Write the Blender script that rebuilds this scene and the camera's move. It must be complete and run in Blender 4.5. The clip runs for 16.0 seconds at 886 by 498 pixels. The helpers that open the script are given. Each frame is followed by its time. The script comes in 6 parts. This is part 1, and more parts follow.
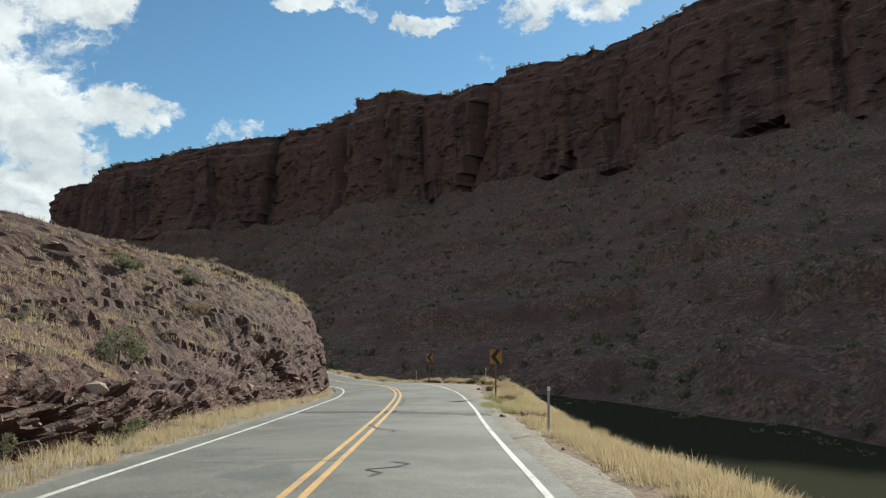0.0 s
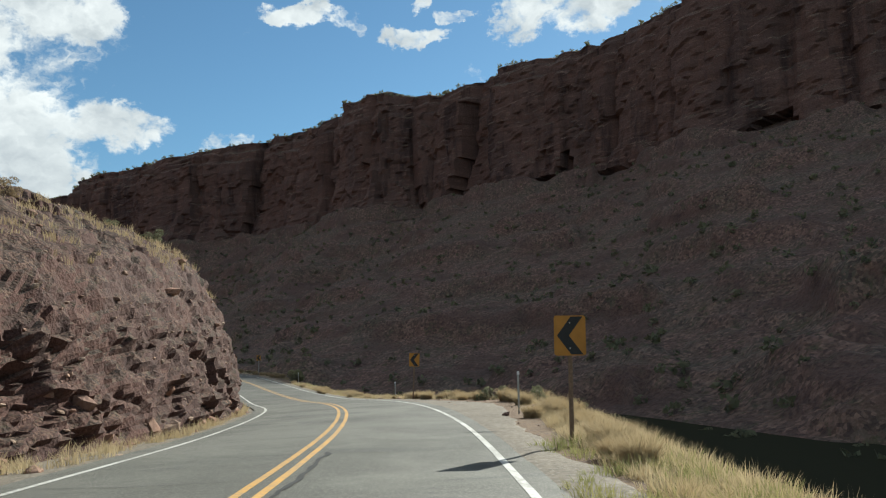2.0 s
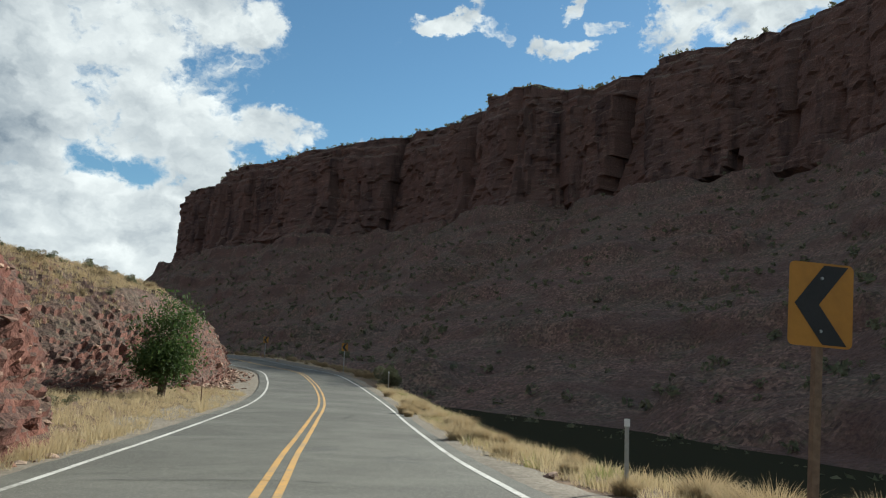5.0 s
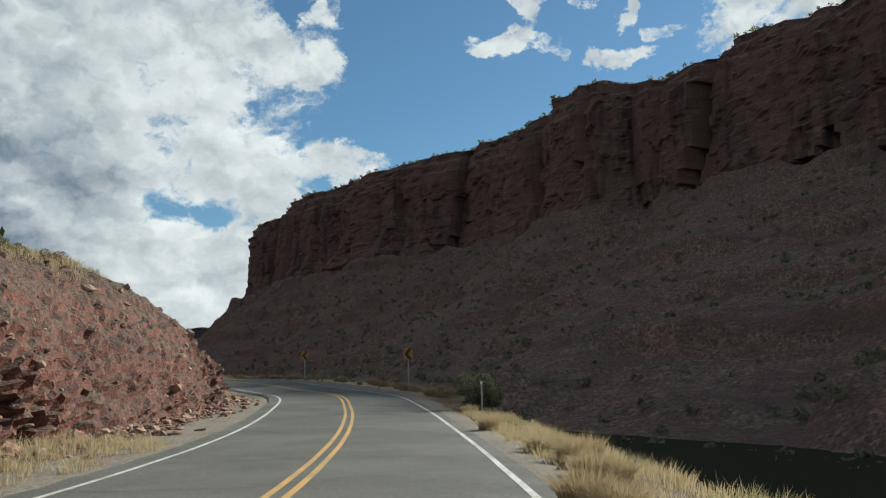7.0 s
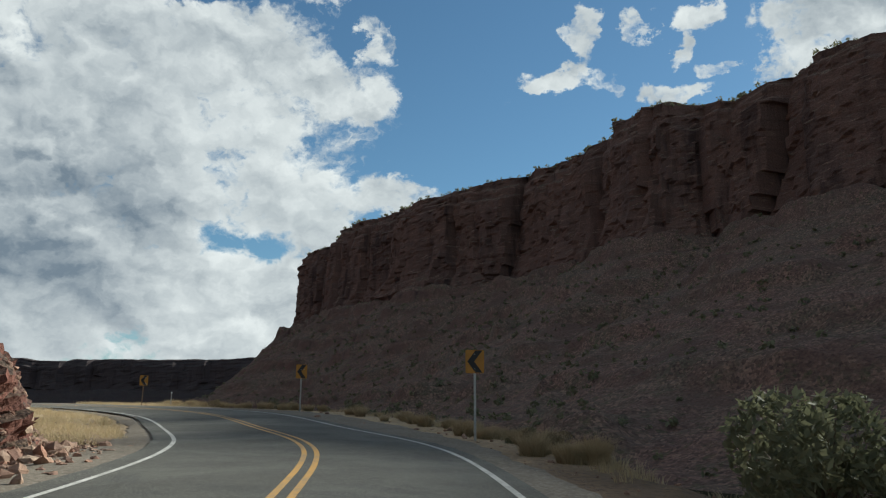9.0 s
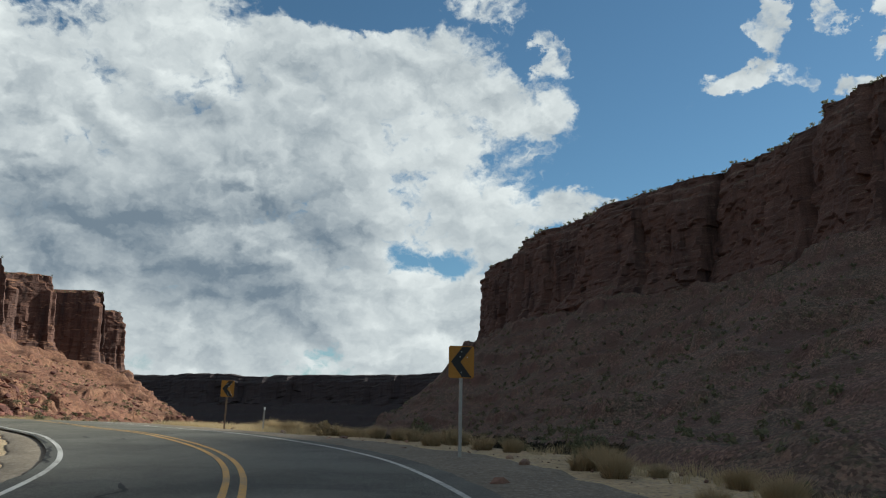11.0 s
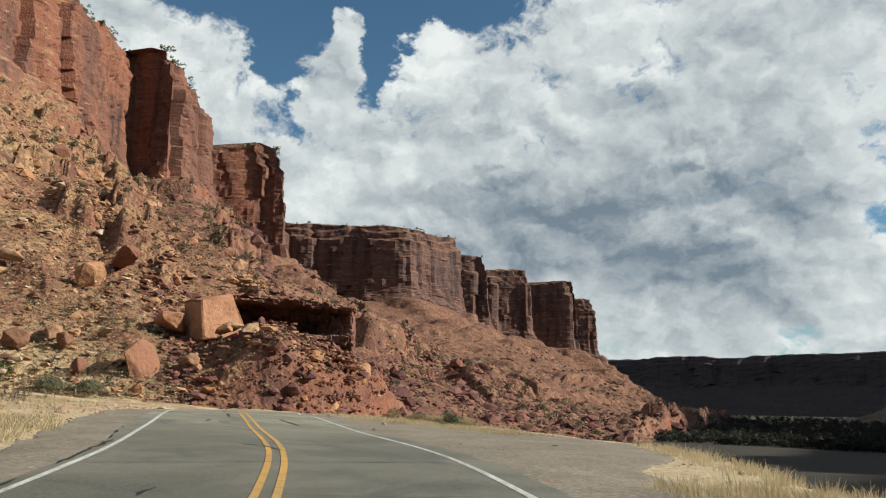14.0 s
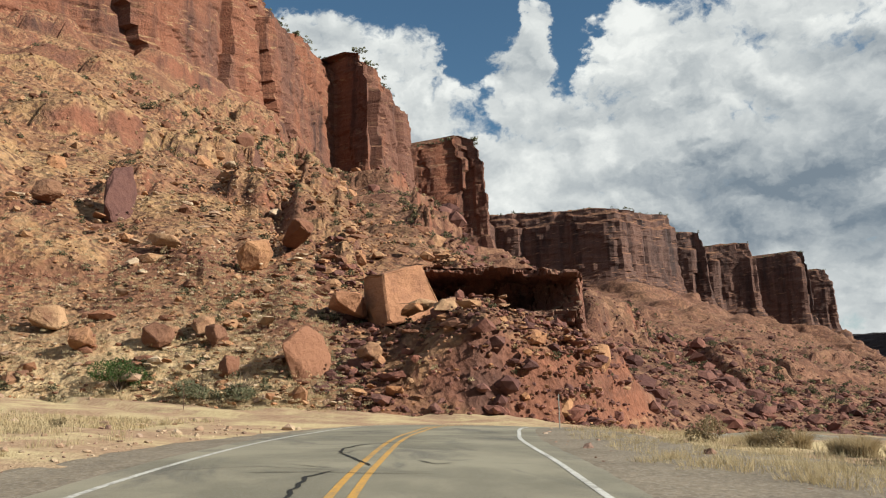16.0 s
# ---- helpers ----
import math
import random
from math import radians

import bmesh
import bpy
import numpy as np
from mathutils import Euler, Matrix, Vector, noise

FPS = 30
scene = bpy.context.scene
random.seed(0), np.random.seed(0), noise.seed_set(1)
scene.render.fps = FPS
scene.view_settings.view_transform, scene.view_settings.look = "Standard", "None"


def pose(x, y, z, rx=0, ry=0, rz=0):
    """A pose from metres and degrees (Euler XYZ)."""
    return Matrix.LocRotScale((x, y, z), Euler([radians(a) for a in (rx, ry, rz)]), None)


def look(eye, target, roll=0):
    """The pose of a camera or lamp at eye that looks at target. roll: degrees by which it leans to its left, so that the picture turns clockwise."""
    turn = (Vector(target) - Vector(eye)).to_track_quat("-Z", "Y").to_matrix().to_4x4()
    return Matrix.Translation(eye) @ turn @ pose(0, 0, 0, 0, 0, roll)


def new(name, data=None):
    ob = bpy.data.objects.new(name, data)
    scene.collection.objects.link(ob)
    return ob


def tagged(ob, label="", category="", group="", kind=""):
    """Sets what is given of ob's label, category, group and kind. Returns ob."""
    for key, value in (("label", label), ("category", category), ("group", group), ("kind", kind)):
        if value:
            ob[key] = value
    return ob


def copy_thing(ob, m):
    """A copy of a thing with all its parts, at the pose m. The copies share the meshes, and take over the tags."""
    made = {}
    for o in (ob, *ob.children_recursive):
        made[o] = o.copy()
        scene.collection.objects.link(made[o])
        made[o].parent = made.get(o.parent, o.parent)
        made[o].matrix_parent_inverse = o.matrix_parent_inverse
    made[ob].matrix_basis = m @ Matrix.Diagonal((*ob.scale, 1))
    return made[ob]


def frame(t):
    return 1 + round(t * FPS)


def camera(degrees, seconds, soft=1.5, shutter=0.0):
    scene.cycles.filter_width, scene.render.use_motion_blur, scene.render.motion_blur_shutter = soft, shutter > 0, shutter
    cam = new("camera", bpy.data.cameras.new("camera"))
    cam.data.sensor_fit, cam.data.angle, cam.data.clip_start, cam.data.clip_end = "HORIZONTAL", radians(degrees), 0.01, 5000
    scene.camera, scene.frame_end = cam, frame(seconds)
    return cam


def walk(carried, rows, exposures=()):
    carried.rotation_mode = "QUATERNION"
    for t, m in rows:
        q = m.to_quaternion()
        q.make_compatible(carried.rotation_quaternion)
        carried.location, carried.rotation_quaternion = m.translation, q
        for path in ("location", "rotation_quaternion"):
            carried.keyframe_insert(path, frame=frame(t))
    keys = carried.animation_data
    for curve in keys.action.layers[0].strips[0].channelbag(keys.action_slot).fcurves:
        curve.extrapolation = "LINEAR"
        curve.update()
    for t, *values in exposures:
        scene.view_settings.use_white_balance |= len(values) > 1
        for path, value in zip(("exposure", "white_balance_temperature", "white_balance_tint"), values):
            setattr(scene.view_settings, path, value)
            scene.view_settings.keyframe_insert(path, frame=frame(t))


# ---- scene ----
cam = camera(56.64, 16.0, soft=1.2)
# seconds, x, y, z, yaw, pitch, roll
ROWS = [
    (0, 0.000, 0.000, 1.550, -0.000, 6.194, 1.099),
    (0.5, 0.061, 6.468, 1.243, -0.491, 5.719, 0.453),
    (1, 0.123, 12.902, 0.932, -0.742, 5.489, -0.137),
    (1.5, 0.123, 19.397, 0.617, -0.417, 6.034, 1.032),
    (2, 0.076, 25.897, 0.388, -0.466, 7.000, 1.957),
    (2.5, -0.037, 32.378, 0.216, -0.417, 7.733, 1.012),
    (3, -0.262, 38.904, 0.109, 0.316, 7.962, -0.091),
    (3.5, -0.577, 45.473, -0.014, 1.757, 8.080, -0.952),
    (4, -1.198, 52.211, -0.196, 3.424, 7.955, -2.457),
    (4.5, -2.141, 59.076, -0.445, 5.602, 7.833, -3.113),
    (5, -3.449, 66.065, -0.747, 8.689, 7.687, -2.190),
    (7.5, -11.801, 99.773, -1.801, 14.607, 9.874, 1.240),
    (8, -13.874, 106.592, -1.823, 15.094, 10.796, 0.648),
    (10.5, -26.928, 138.924, -1.022, 25.835, 12.500, -0.528),
    (11, -30.193, 144.324, -0.788, 30.252, 12.546, -0.698),
    (11.5, -33.919, 149.385, -0.548, 35.538, 12.512, -0.655),
    (12, -38.045, 154.061, -0.325, 41.340, 12.331, -0.965),
    (12.5, -42.720, 158.321, -0.077, 47.173, 12.124, -1.179),
    (13, -47.839, 162.245, 0.156, 52.494, 11.720, -1.080),
    (13.5, -53.284, 165.715, 0.367, 57.522, 11.239, -0.997),
    (14, -58.938, 168.731, 0.542, 61.969, 10.947, -0.922),
    (14.5, -64.796, 171.278, 0.702, 66.339, 10.959, -0.268),
    (15, -70.807, 173.484, 0.867, 70.629, 10.756, 0.034),
    (15.5, -76.985, 175.273, 1.032, 74.324, 10.537, 0.529),
    (16, -83.225, 176.822, 1.195, 76.944, 10.377, 1.311),
]
walk(cam, [(t, pose(x, y, z, 90 + pitch, roll, yaw)) for t, x, y, z, yaw, pitch, roll in ROWS],
     exposures=[(0.0, 1.0, 6050, 2), (5.0, 0.95, 6050, 2), (8.0, 0.75, 6050, 2), (12.5, 0.7, 6050, 2), (16.0, 0.8, 6350, 5)])

# ---------------------------------------------------------------- light
SUN_AZ, SUN_EL = 33.0, 28.2          # degrees clockwise from +y, and above the horizon
sun = new("sun", bpy.data.lights.new("sun", "SUN"))
sun.data.energy, sun.data.angle, sun.data.color = 5.0, radians(0.53), (1.0, 0.93, 0.82)
_a, _e = radians(SUN_AZ), radians(SUN_EL)
SUN_DIR = Vector((math.sin(_a) * math.cos(_e), math.cos(_a) * math.cos(_e), math.sin(_e)))
sun.matrix_world = look(SUN_DIR * 500, (0, 0, 0))


class Nodes:
    """Short hand for building node trees."""

    def __init__(self, tree):
        self.t = tree
        tree.nodes.clear()

    def n(self, kind, **props):
        node = self.t.nodes.new(kind)
        for k, v in props.items():
            if k == "operation":
                node.operation = v
            elif k == "blend":
                node.data_type, node.blend_type = "RGBA", v
            elif k == "dims":
                node.noise_dimensions = v
        return node

    def put(self, socket, v):
        if v is None:
            return
        if hasattr(v, "is_output"):
            self.t.links.new(v, socket)
        else:
            if isinstance(v, (tuple, list)) and socket.type == "RGBA" and len(v) == 3:
                v = (*v, 1)
            socket.default_value = v

    def math(self, op, a, b=0.0, c=0.0, clamp=False):
        m = self.n("ShaderNodeMath", operation=op)
        m.use_clamp = clamp
        self.put(m.inputs[0], a), self.put(m.inputs[1], b), self.put(m.inputs[2], c)
        return m.outputs[0]

    def vmath(self, op, a, b=(0, 0, 0)):
        m = self.n("ShaderNodeVectorMath", operation=op)
        self.put(m.inputs[0], a), self.put(m.inputs[1], b)
        return m.outputs[1] if op in ("DOT_PRODUCT", "LENGTH") else m.outputs[0]

    def scale(self, a, s):
        m = self.n("ShaderNodeVectorMath", operation="SCALE")
        self.put(m.inputs[0], a), self.put(m.inputs[3], s)
        return m.outputs[0]

    def noise(self, vec, scale, detail=4.0, rough=0.55, dist=0.0, out=0):
        m = self.n("ShaderNodeTexNoise")
        self.put(m.inputs["Vector"], vec)
        m.inputs["Scale"].default_value, m.inputs["Detail"].default_value = scale, detail
        m.inputs["Roughness"].default_value, m.inputs["Distortion"].default_value = rough, dist
        return m.outputs[out]

    def voronoi(self, vec, scale, feature="F1", out=0, rand=1.0):
        m = self.n("ShaderNodeTexVoronoi")
        m.feature = feature
        self.put(m.inputs["Vector"], vec)
        m.inputs["Scale"].default_value = scale
        m.inputs["Randomness"].default_value = rand
        return m.outputs[out]

    def ramp(self, v, lo, hi, a=0.0, b=1.0, smooth=True):
        m = self.n("ShaderNodeMapRange")
        m.interpolation_type = "SMOOTHSTEP" if smooth else "LINEAR"
        m.clamp = True
        for i, x in enumerate((v, lo, hi, a, b)):
            self.put(m.inputs[i], x)
        return m.outputs[0]

    def mix(self, f, a, b, blend="MIX"):
        m = self.n("ShaderNodeMix", blend=blend)
        self.put(m.inputs[0], f), self.put(m.inputs[6], a), self.put(m.inputs[7], b)
        return m.outputs[2]

    def sep(self, v):
        m = self.n("ShaderNodeSeparateXYZ")
        self.put(m.inputs[0], v)
        return m.outputs

    def comb(self, x, y, z):
        m = self.n("ShaderNodeCombineXYZ")
        self.put(m.inputs[0], x), self.put(m.inputs[1], y), self.put(m.inputs[2], z)
        return m.outputs[0]


def build_world():
    """Clear blue sky, with a broad bank of broken cumulus to one side and scattered small clouds ahead."""
    world = bpy.data.worlds.new("sky")
    scene.world = world
    world.use_nodes = True
    k = Nodes(world.node_tree)
    sky = k.n("ShaderNodeTexSky")
    sky.sky_type, sky.sun_disc = "NISHITA", False
    sky.sun_elevation, sky.sun_rotation = radians(SUN_EL), radians(SUN_AZ)
    sky.altitude, sky.air_density, sky.dust_density, sky.ozone_density = 1300, 1.15, 0.35, 1.2
    d = k.n("ShaderNodeTexCoord").outputs["Generated"]
    x, y, z = k.sep(d)
    az = k.math("DEGREES", k.math("ARCTAN2", x, y))
    el = k.math("DEGREES", k.math("ARCSINE", z))
    # cloud space: degrees, squeezed towards the horizon like a flat layer seen edge on
    p = k.comb(k.math("MULTIPLY", az, 0.1), k.math("MULTIPLY", el, 0.13), 0.0)
    warp = k.noise(p, 1.6, 5.0, 0.6, out=1)
    pw = k.vmath("ADD", p, k.scale(k.vmath("SUBTRACT", warp, (0.5, 0.5, 0.5)), 0.55))
    wx, wy, _ = k.sep(k.scale(k.vmath("SUBTRACT", k.noise(p, 2.6, 7.0, 0.64, out=1), (0.5, 0.5, 0.5)), 7.0))
    azw, elw = k.math("ADD", az, wx), k.math("ADD", el, k.math("MULTIPLY", wy, 0.55))

    def bank(ca, ce, ra, re, v, lo=1.3, hi=0.6):
        ex = k.math("DIVIDE", k.math("SUBTRACT", azw, ca), ra)
        ey = k.math("DIVIDE", k.math("SUBTRACT", elw, ce), re)
        r = k.math("SQRT", k.math("ADD", k.math("MULTIPLY", ex, ex), k.math("MULTIPLY", ey, ey)))
        return k.ramp(r, lo, hi, 0.0, v)

    cover = None
    for row in CLOUDS:
        if row[4] > 0:
            v = bank(*row)
            cover = v if cover is None else k.math("ADD", cover, v)
    cover = k.math("MINIMUM", cover, 0.74)
    for row in CLOUDS:
        if row[4] < 0:
            cover = k.math("ADD", cover, bank(*row, 1.7, 0.1))
    # far from the view the sky is scattered with the same cumulus
    seen = k.ramp(k.math("ABSOLUTE", k.math("SUBTRACT", az, -35.0)), 62.0, 80.0)
    high = k.ramp(el, 30.0, 38.0)
    other = k.math("MAXIMUM", seen, high)
    gen = k.ramp(k.noise(p, 0.55, 5.0, 0.6), 0.42, 0.62)
    cover = k.math("ADD", k.math("MULTIPLY", cover, k.math("SUBTRACT", 1.0, other)), k.math("MULTIPLY", gen, other))
    # cauliflower heads: rounded cells at three sizes
    def heads(q):
        a = k.math("SUBTRACT", 1.0, k.math("MULTIPLY", k.voronoi(q, 1.7), 1.15))
        b = k.math("SUBTRACT", 1.0, k.math("MULTIPLY", k.voronoi(k.vmath("ADD", q, (3.1, 1.7, 0.0)), 4.1), 1.15))
        c = k.math("SUBTRACT", 1.0, k.math("MULTIPLY", k.voronoi(k.vmath("ADD", q, (7.3, 5.9, 0.0)), 9.5), 1.15))
        return k.math("ADD", k.math("MULTIPLY", a, 0.55), k.math("ADD", k.math("MULTIPLY", b, 0.32), k.math("MULTIPLY", c, 0.09)))

    pv = k.vmath("ADD", pw, k.scale(k.vmath("SUBTRACT", k.noise(p, 7.0, 4.0, 0.6, out=1), (0.5, 0.5, 0.5)), 0.16))
    puff = heads(pv)
    wisp = k.noise(pv, 2.3, 9.0, 0.62)
    curl = k.math("SUBTRACT", 1.0, k.math("ABSOLUTE", k.math("MULTIPLY", k.math("SUBTRACT", k.noise(pv, 6.5, 4.0, 0.5), 0.5), 4.0)))
    dens = k.math("ADD", k.math("MULTIPLY", cover, 1.36), k.math("MULTIPLY", k.math("SUBTRACT", puff, 0.50), 0.75))
    dens = k.math("ADD", dens, k.math("MULTIPLY", k.math("SUBTRACT", wisp, 0.5), 1.25))
    dens = k.math("ADD", dens, k.math("MULTIPLY", k.math("SUBTRACT", curl, 0.55), 0.28))
    mask = k.ramp(dens, 0.28, 0.76)
    # a head is bright where it faces the sun and grey on its underside; broad sheets between are soft and grey
    lit = k.ramp(k.math("SUBTRACT", puff, heads(k.vmath("ADD", pv, (0.05, 0.11, 0.0)))), -0.30, 0.30)
    lit2 = k.math("SUBTRACT", k.noise(pv, 2.3, 4.0, 0.52), k.noise(k.vmath("ADD", pv, (0.05, 0.13, 0.0)), 2.3, 4.0, 0.52))
    soft = k.noise(pw, 1.3, 4.0, 0.5)
    crisp = k.ramp(k.noise(k.vmath("ADD", pw, (11.0, 4.0, 0.0)), 1.1, 3.0, 0.5), 0.40, 0.64, 0.12, 0.60)
    thick = k.ramp(dens, 0.45, 0.95)
    tone = k.math("ADD", 0.745, k.math("MULTIPLY", k.math("MULTIPLY", k.math("SUBTRACT", lit, 0.52), 0.55), crisp))
    tone = k.math("ADD", tone, k.math("MULTIPLY", lit2, 1.25))
    tone = k.math("ADD", tone, k.math("MULTIPLY", k.math("MULTIPLY", k.math("SUBTRACT", curl, 0.55), crisp), 0.26))
    tone = k.math("ADD", tone, k.math("MULTIPLY", k.math("SUBTRACT", soft, 0.5), 0.55))
    tone = k.math("SUBTRACT", tone, k.math("MULTIPLY", thick, 0.12))
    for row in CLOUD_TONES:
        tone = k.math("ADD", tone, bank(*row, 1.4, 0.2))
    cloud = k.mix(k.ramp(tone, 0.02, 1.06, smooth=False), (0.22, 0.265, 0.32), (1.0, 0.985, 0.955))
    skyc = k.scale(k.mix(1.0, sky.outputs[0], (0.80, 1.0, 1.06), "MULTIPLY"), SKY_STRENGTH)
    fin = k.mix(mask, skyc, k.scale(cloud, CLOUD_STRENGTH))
    bg = k.n("ShaderNodeBackground")
    k.put(bg.inputs[0], fin)
    bg.inputs[1].default_value = 1.0
    out = k.n("ShaderNodeOutputWorld")
    k.put(out.inputs[0], bg.outputs[0])


SKY_STRENGTH, CLOUD_STRENGTH = 0.048, 0.53
# cloud banks in the sky: azimuth, elevation, half-width, half-height (degrees), density; minus: a gap
CLOUDS = [
    (-46, 18, 23, 12, 0.66), (-54, 9, 28, 10, 0.60), (-28.5, 8, 8, 7, 0.50), (-20.6, 15.2, 3.8, 1.5, 0.50), (-24.5, 22.0, 3.4, 2.0, 0.35), (-36, 25, 9, 3, 0.25),
    (-30.7, 11.6, 3.8, 1.1, -0.42), (-37.8, 28.8, 5.5, 1.6, -0.8), (-26.7, 28.6, 4.2, 1.0, 0.38), (-22.6, 25.7, 1.3, 1.7, 0.48), (-55.8, 17.9, 3.0, 1.6, -0.20), (-66.6, 23.4, 0.7, 2.4, -0.50),
    (-62.6, 23.8, 2.8, 2.6, 0.45), (-64.5, 28.0, 5.0, 1.6, -0.75), (-69.2, 25.2, 1.6, 2.0, 0.55), (-70.6, 21.4, 2.6, 3.4, 0.62), (-75.0, 26.0, 1.5, 3.2, -0.80), (-80.0, 28.6, 6.0, 2.2, -0.6), (-85, 19, 11.5, 7.5, 0.75), (-68, 12, 9, 7, 0.45),
    (-9.2, 23.0, 2.6, 0.9, 0.60), (-7.2, 25.6, 1.3, 2.2, 0.52), (-5.6, 22.7, 1.2, 0.9, 0.42), (-1.2, 21.5, 3.0, 0.85, 0.62), (-0.2, 23.9, 1.1, 1.0, 0.52), (-3.7, 26.0, 1.1, 1.3, 0.48), (0.4, 26.1, 2.2, 1.2, 0.55), (2.3, 22.7, 1.2, 0.6, 0.45),
    (6.4, 22.4, 2.3, 2.0, 0.62), (8.2, 25.3, 3.6, 1.6, 0.62), (12.0, 23.2, 4.0, 2.2, 0.62), (16, 25.5, 6, 3, 0.5), (-13.8, 13.9, 2.2, 0.8, 0.50),
]
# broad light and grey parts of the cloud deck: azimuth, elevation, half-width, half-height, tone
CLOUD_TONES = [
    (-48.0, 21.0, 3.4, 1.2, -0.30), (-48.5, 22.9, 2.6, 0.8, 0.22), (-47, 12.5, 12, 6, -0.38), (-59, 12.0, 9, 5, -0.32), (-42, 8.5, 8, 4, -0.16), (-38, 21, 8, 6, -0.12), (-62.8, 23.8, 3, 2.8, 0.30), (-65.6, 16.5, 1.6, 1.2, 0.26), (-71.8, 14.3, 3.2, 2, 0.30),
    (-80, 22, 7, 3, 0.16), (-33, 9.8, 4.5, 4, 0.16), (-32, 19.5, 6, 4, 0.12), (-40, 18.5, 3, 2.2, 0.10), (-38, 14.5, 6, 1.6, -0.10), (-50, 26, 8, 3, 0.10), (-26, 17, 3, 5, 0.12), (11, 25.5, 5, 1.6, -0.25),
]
build_world()

# ---------------------------------------------------------------- noise
RNG = np.random.default_rng(7)
_PERM = RNG.permutation(512).astype(np.int64)
_GRAD = RNG.normal(size=(512, 3))
_GRAD /= np.linalg.norm(_GRAD, axis=1)[:, None]


def _hash(i, j, k):
    return _PERM[(_PERM[(_PERM[i & 511] + j) & 511] + k) & 511]


def perlin(p):
    """Gradient noise at an (n, 3) array of points, about -0.7 to 0.7."""
    i = np.floor(p).astype(np.int64)
    f = p - i
    u = f * f * f * (f * (f * 6 - 15) + 10)
    out = np.zeros(len(p))
    for a in (0, 1):
        wa = u[:, 0] if a else 1 - u[:, 0]
        for b in (0, 1):
            wb = wa * (u[:, 1] if b else 1 - u[:, 1])
            for c in (0, 1):
                g = _GRAD[_hash(i[:, 0] + a, i[:, 1] + b, i[:, 2] + c)]
                out += wb * (u[:, 2] if c else 1 - u[:, 2]) * (g[:, 0] * (f[:, 0] - a) + g[:, 1] * (f[:, 1] - b) + g[:, 2] * (f[:, 2] - c))
    return out


def fbm(p, octaves=4, gain=0.5):
    out, amp = np.zeros(len(p)), 1.0
    for _ in range(octaves):
        out += amp * perlin(p)
        p, amp = p * 2.03 + 17.3, amp * gain
    return out


def cells(p):
    """Distance to the nearest and the next feature point, and a random number for the nearest."""
    i = np.floor(p).astype(np.int64)
    d1, d2, idn = np.full(len(p), 9.0), np.full(len(p), 9.0), np.zeros(len(p))
    for a in (-1, 0, 1):
        for b in (-1, 0, 1):
            for c in (-1, 0, 1):
                h = _hash(i[:, 0] + a, i[:, 1] + b, i[:, 2] + c)
                q = i + (a, b, c) + 0.5 + 0.45 * _GRAD[h]
                d = np.sqrt(((p - q) ** 2).sum(1))
                near = d < d1
                d2 = np.where(near, d1, np.minimum(d2, d))
                idn = np.where(near, h / 512.0, idn)
                d1 = np.where(near, d, d1)
    return d1, d2, idn


def sstep(x, a, b):
    t = np.clip((x - a) / (b - a), 0, 1)
    return t * t * (3 - 2 * t)


# ---------------------------------------------------------------- meshes
def mesh_of(name, verts, faces, material, smooth=True):
    """A mesh datablock from arrays; all faces have the same number of corners."""
    verts, faces = np.asarray(verts, np.float32), np.asarray(faces, np.int32)
    me = bpy.data.meshes.new(name)
    me.vertices.add(len(verts))
    me.vertices.foreach_set("co", verts.ravel())
    n, c = faces.shape
    me.loops.add(n * c)
    me.loops.foreach_set("vertex_index", faces.ravel())
    me.polygons.add(n)
    me.polygons.foreach_set("loop_start", np.arange(n, dtype=np.int32) * c)
    me.polygons.foreach_set("use_smooth", np.full(n, smooth, dtype=bool))
    me.update(calc_edges=True)
    me.materials.append(material)
    return me


def grid_faces(nu, nv, flip=False):
    i = np.arange(nu - 1)[:, None] * nv + np.arange(nv - 1)[None, :]
    q = np.stack([i, i + nv, i + nv + 1, i + 1], -1).reshape(-1, 4)
    return q[:, ::-1] if flip else q


def part(name, bm, material, parent=None, label="", smooth=False):
    """Links a bmesh as one mesh object, under a thing or a part."""
    me = bpy.data.meshes.new(name)
    bm.to_mesh(me)
    bm.free()
    me.materials.append(material)
    if smooth:
        me.polygons.foreach_set("use_smooth", np.ones(len(me.polygons), dtype=bool))
    ob = new(name, me)
    if parent is not None:
        ob.parent = parent
    if label:
        ob["label"] = label
    return ob


def box_bm(cx, cy, cz, sx, sy, sz, bevel=0.0, bm=None):
    bm = bm or bmesh.new()
    geo = bmesh.ops.create_cube(bm, size=1.0, matrix=Matrix.Translation((cx, cy, cz)) @ Matrix.Diagonal((sx, sy, sz, 1)))
    if bevel:
        edges = list({e for v in geo["verts"] for e in v.link_edges})
        bmesh.ops.bevel(bm, geom=edges, offset=bevel, segments=2, affect="EDGES", profile=0.6)
    return bm


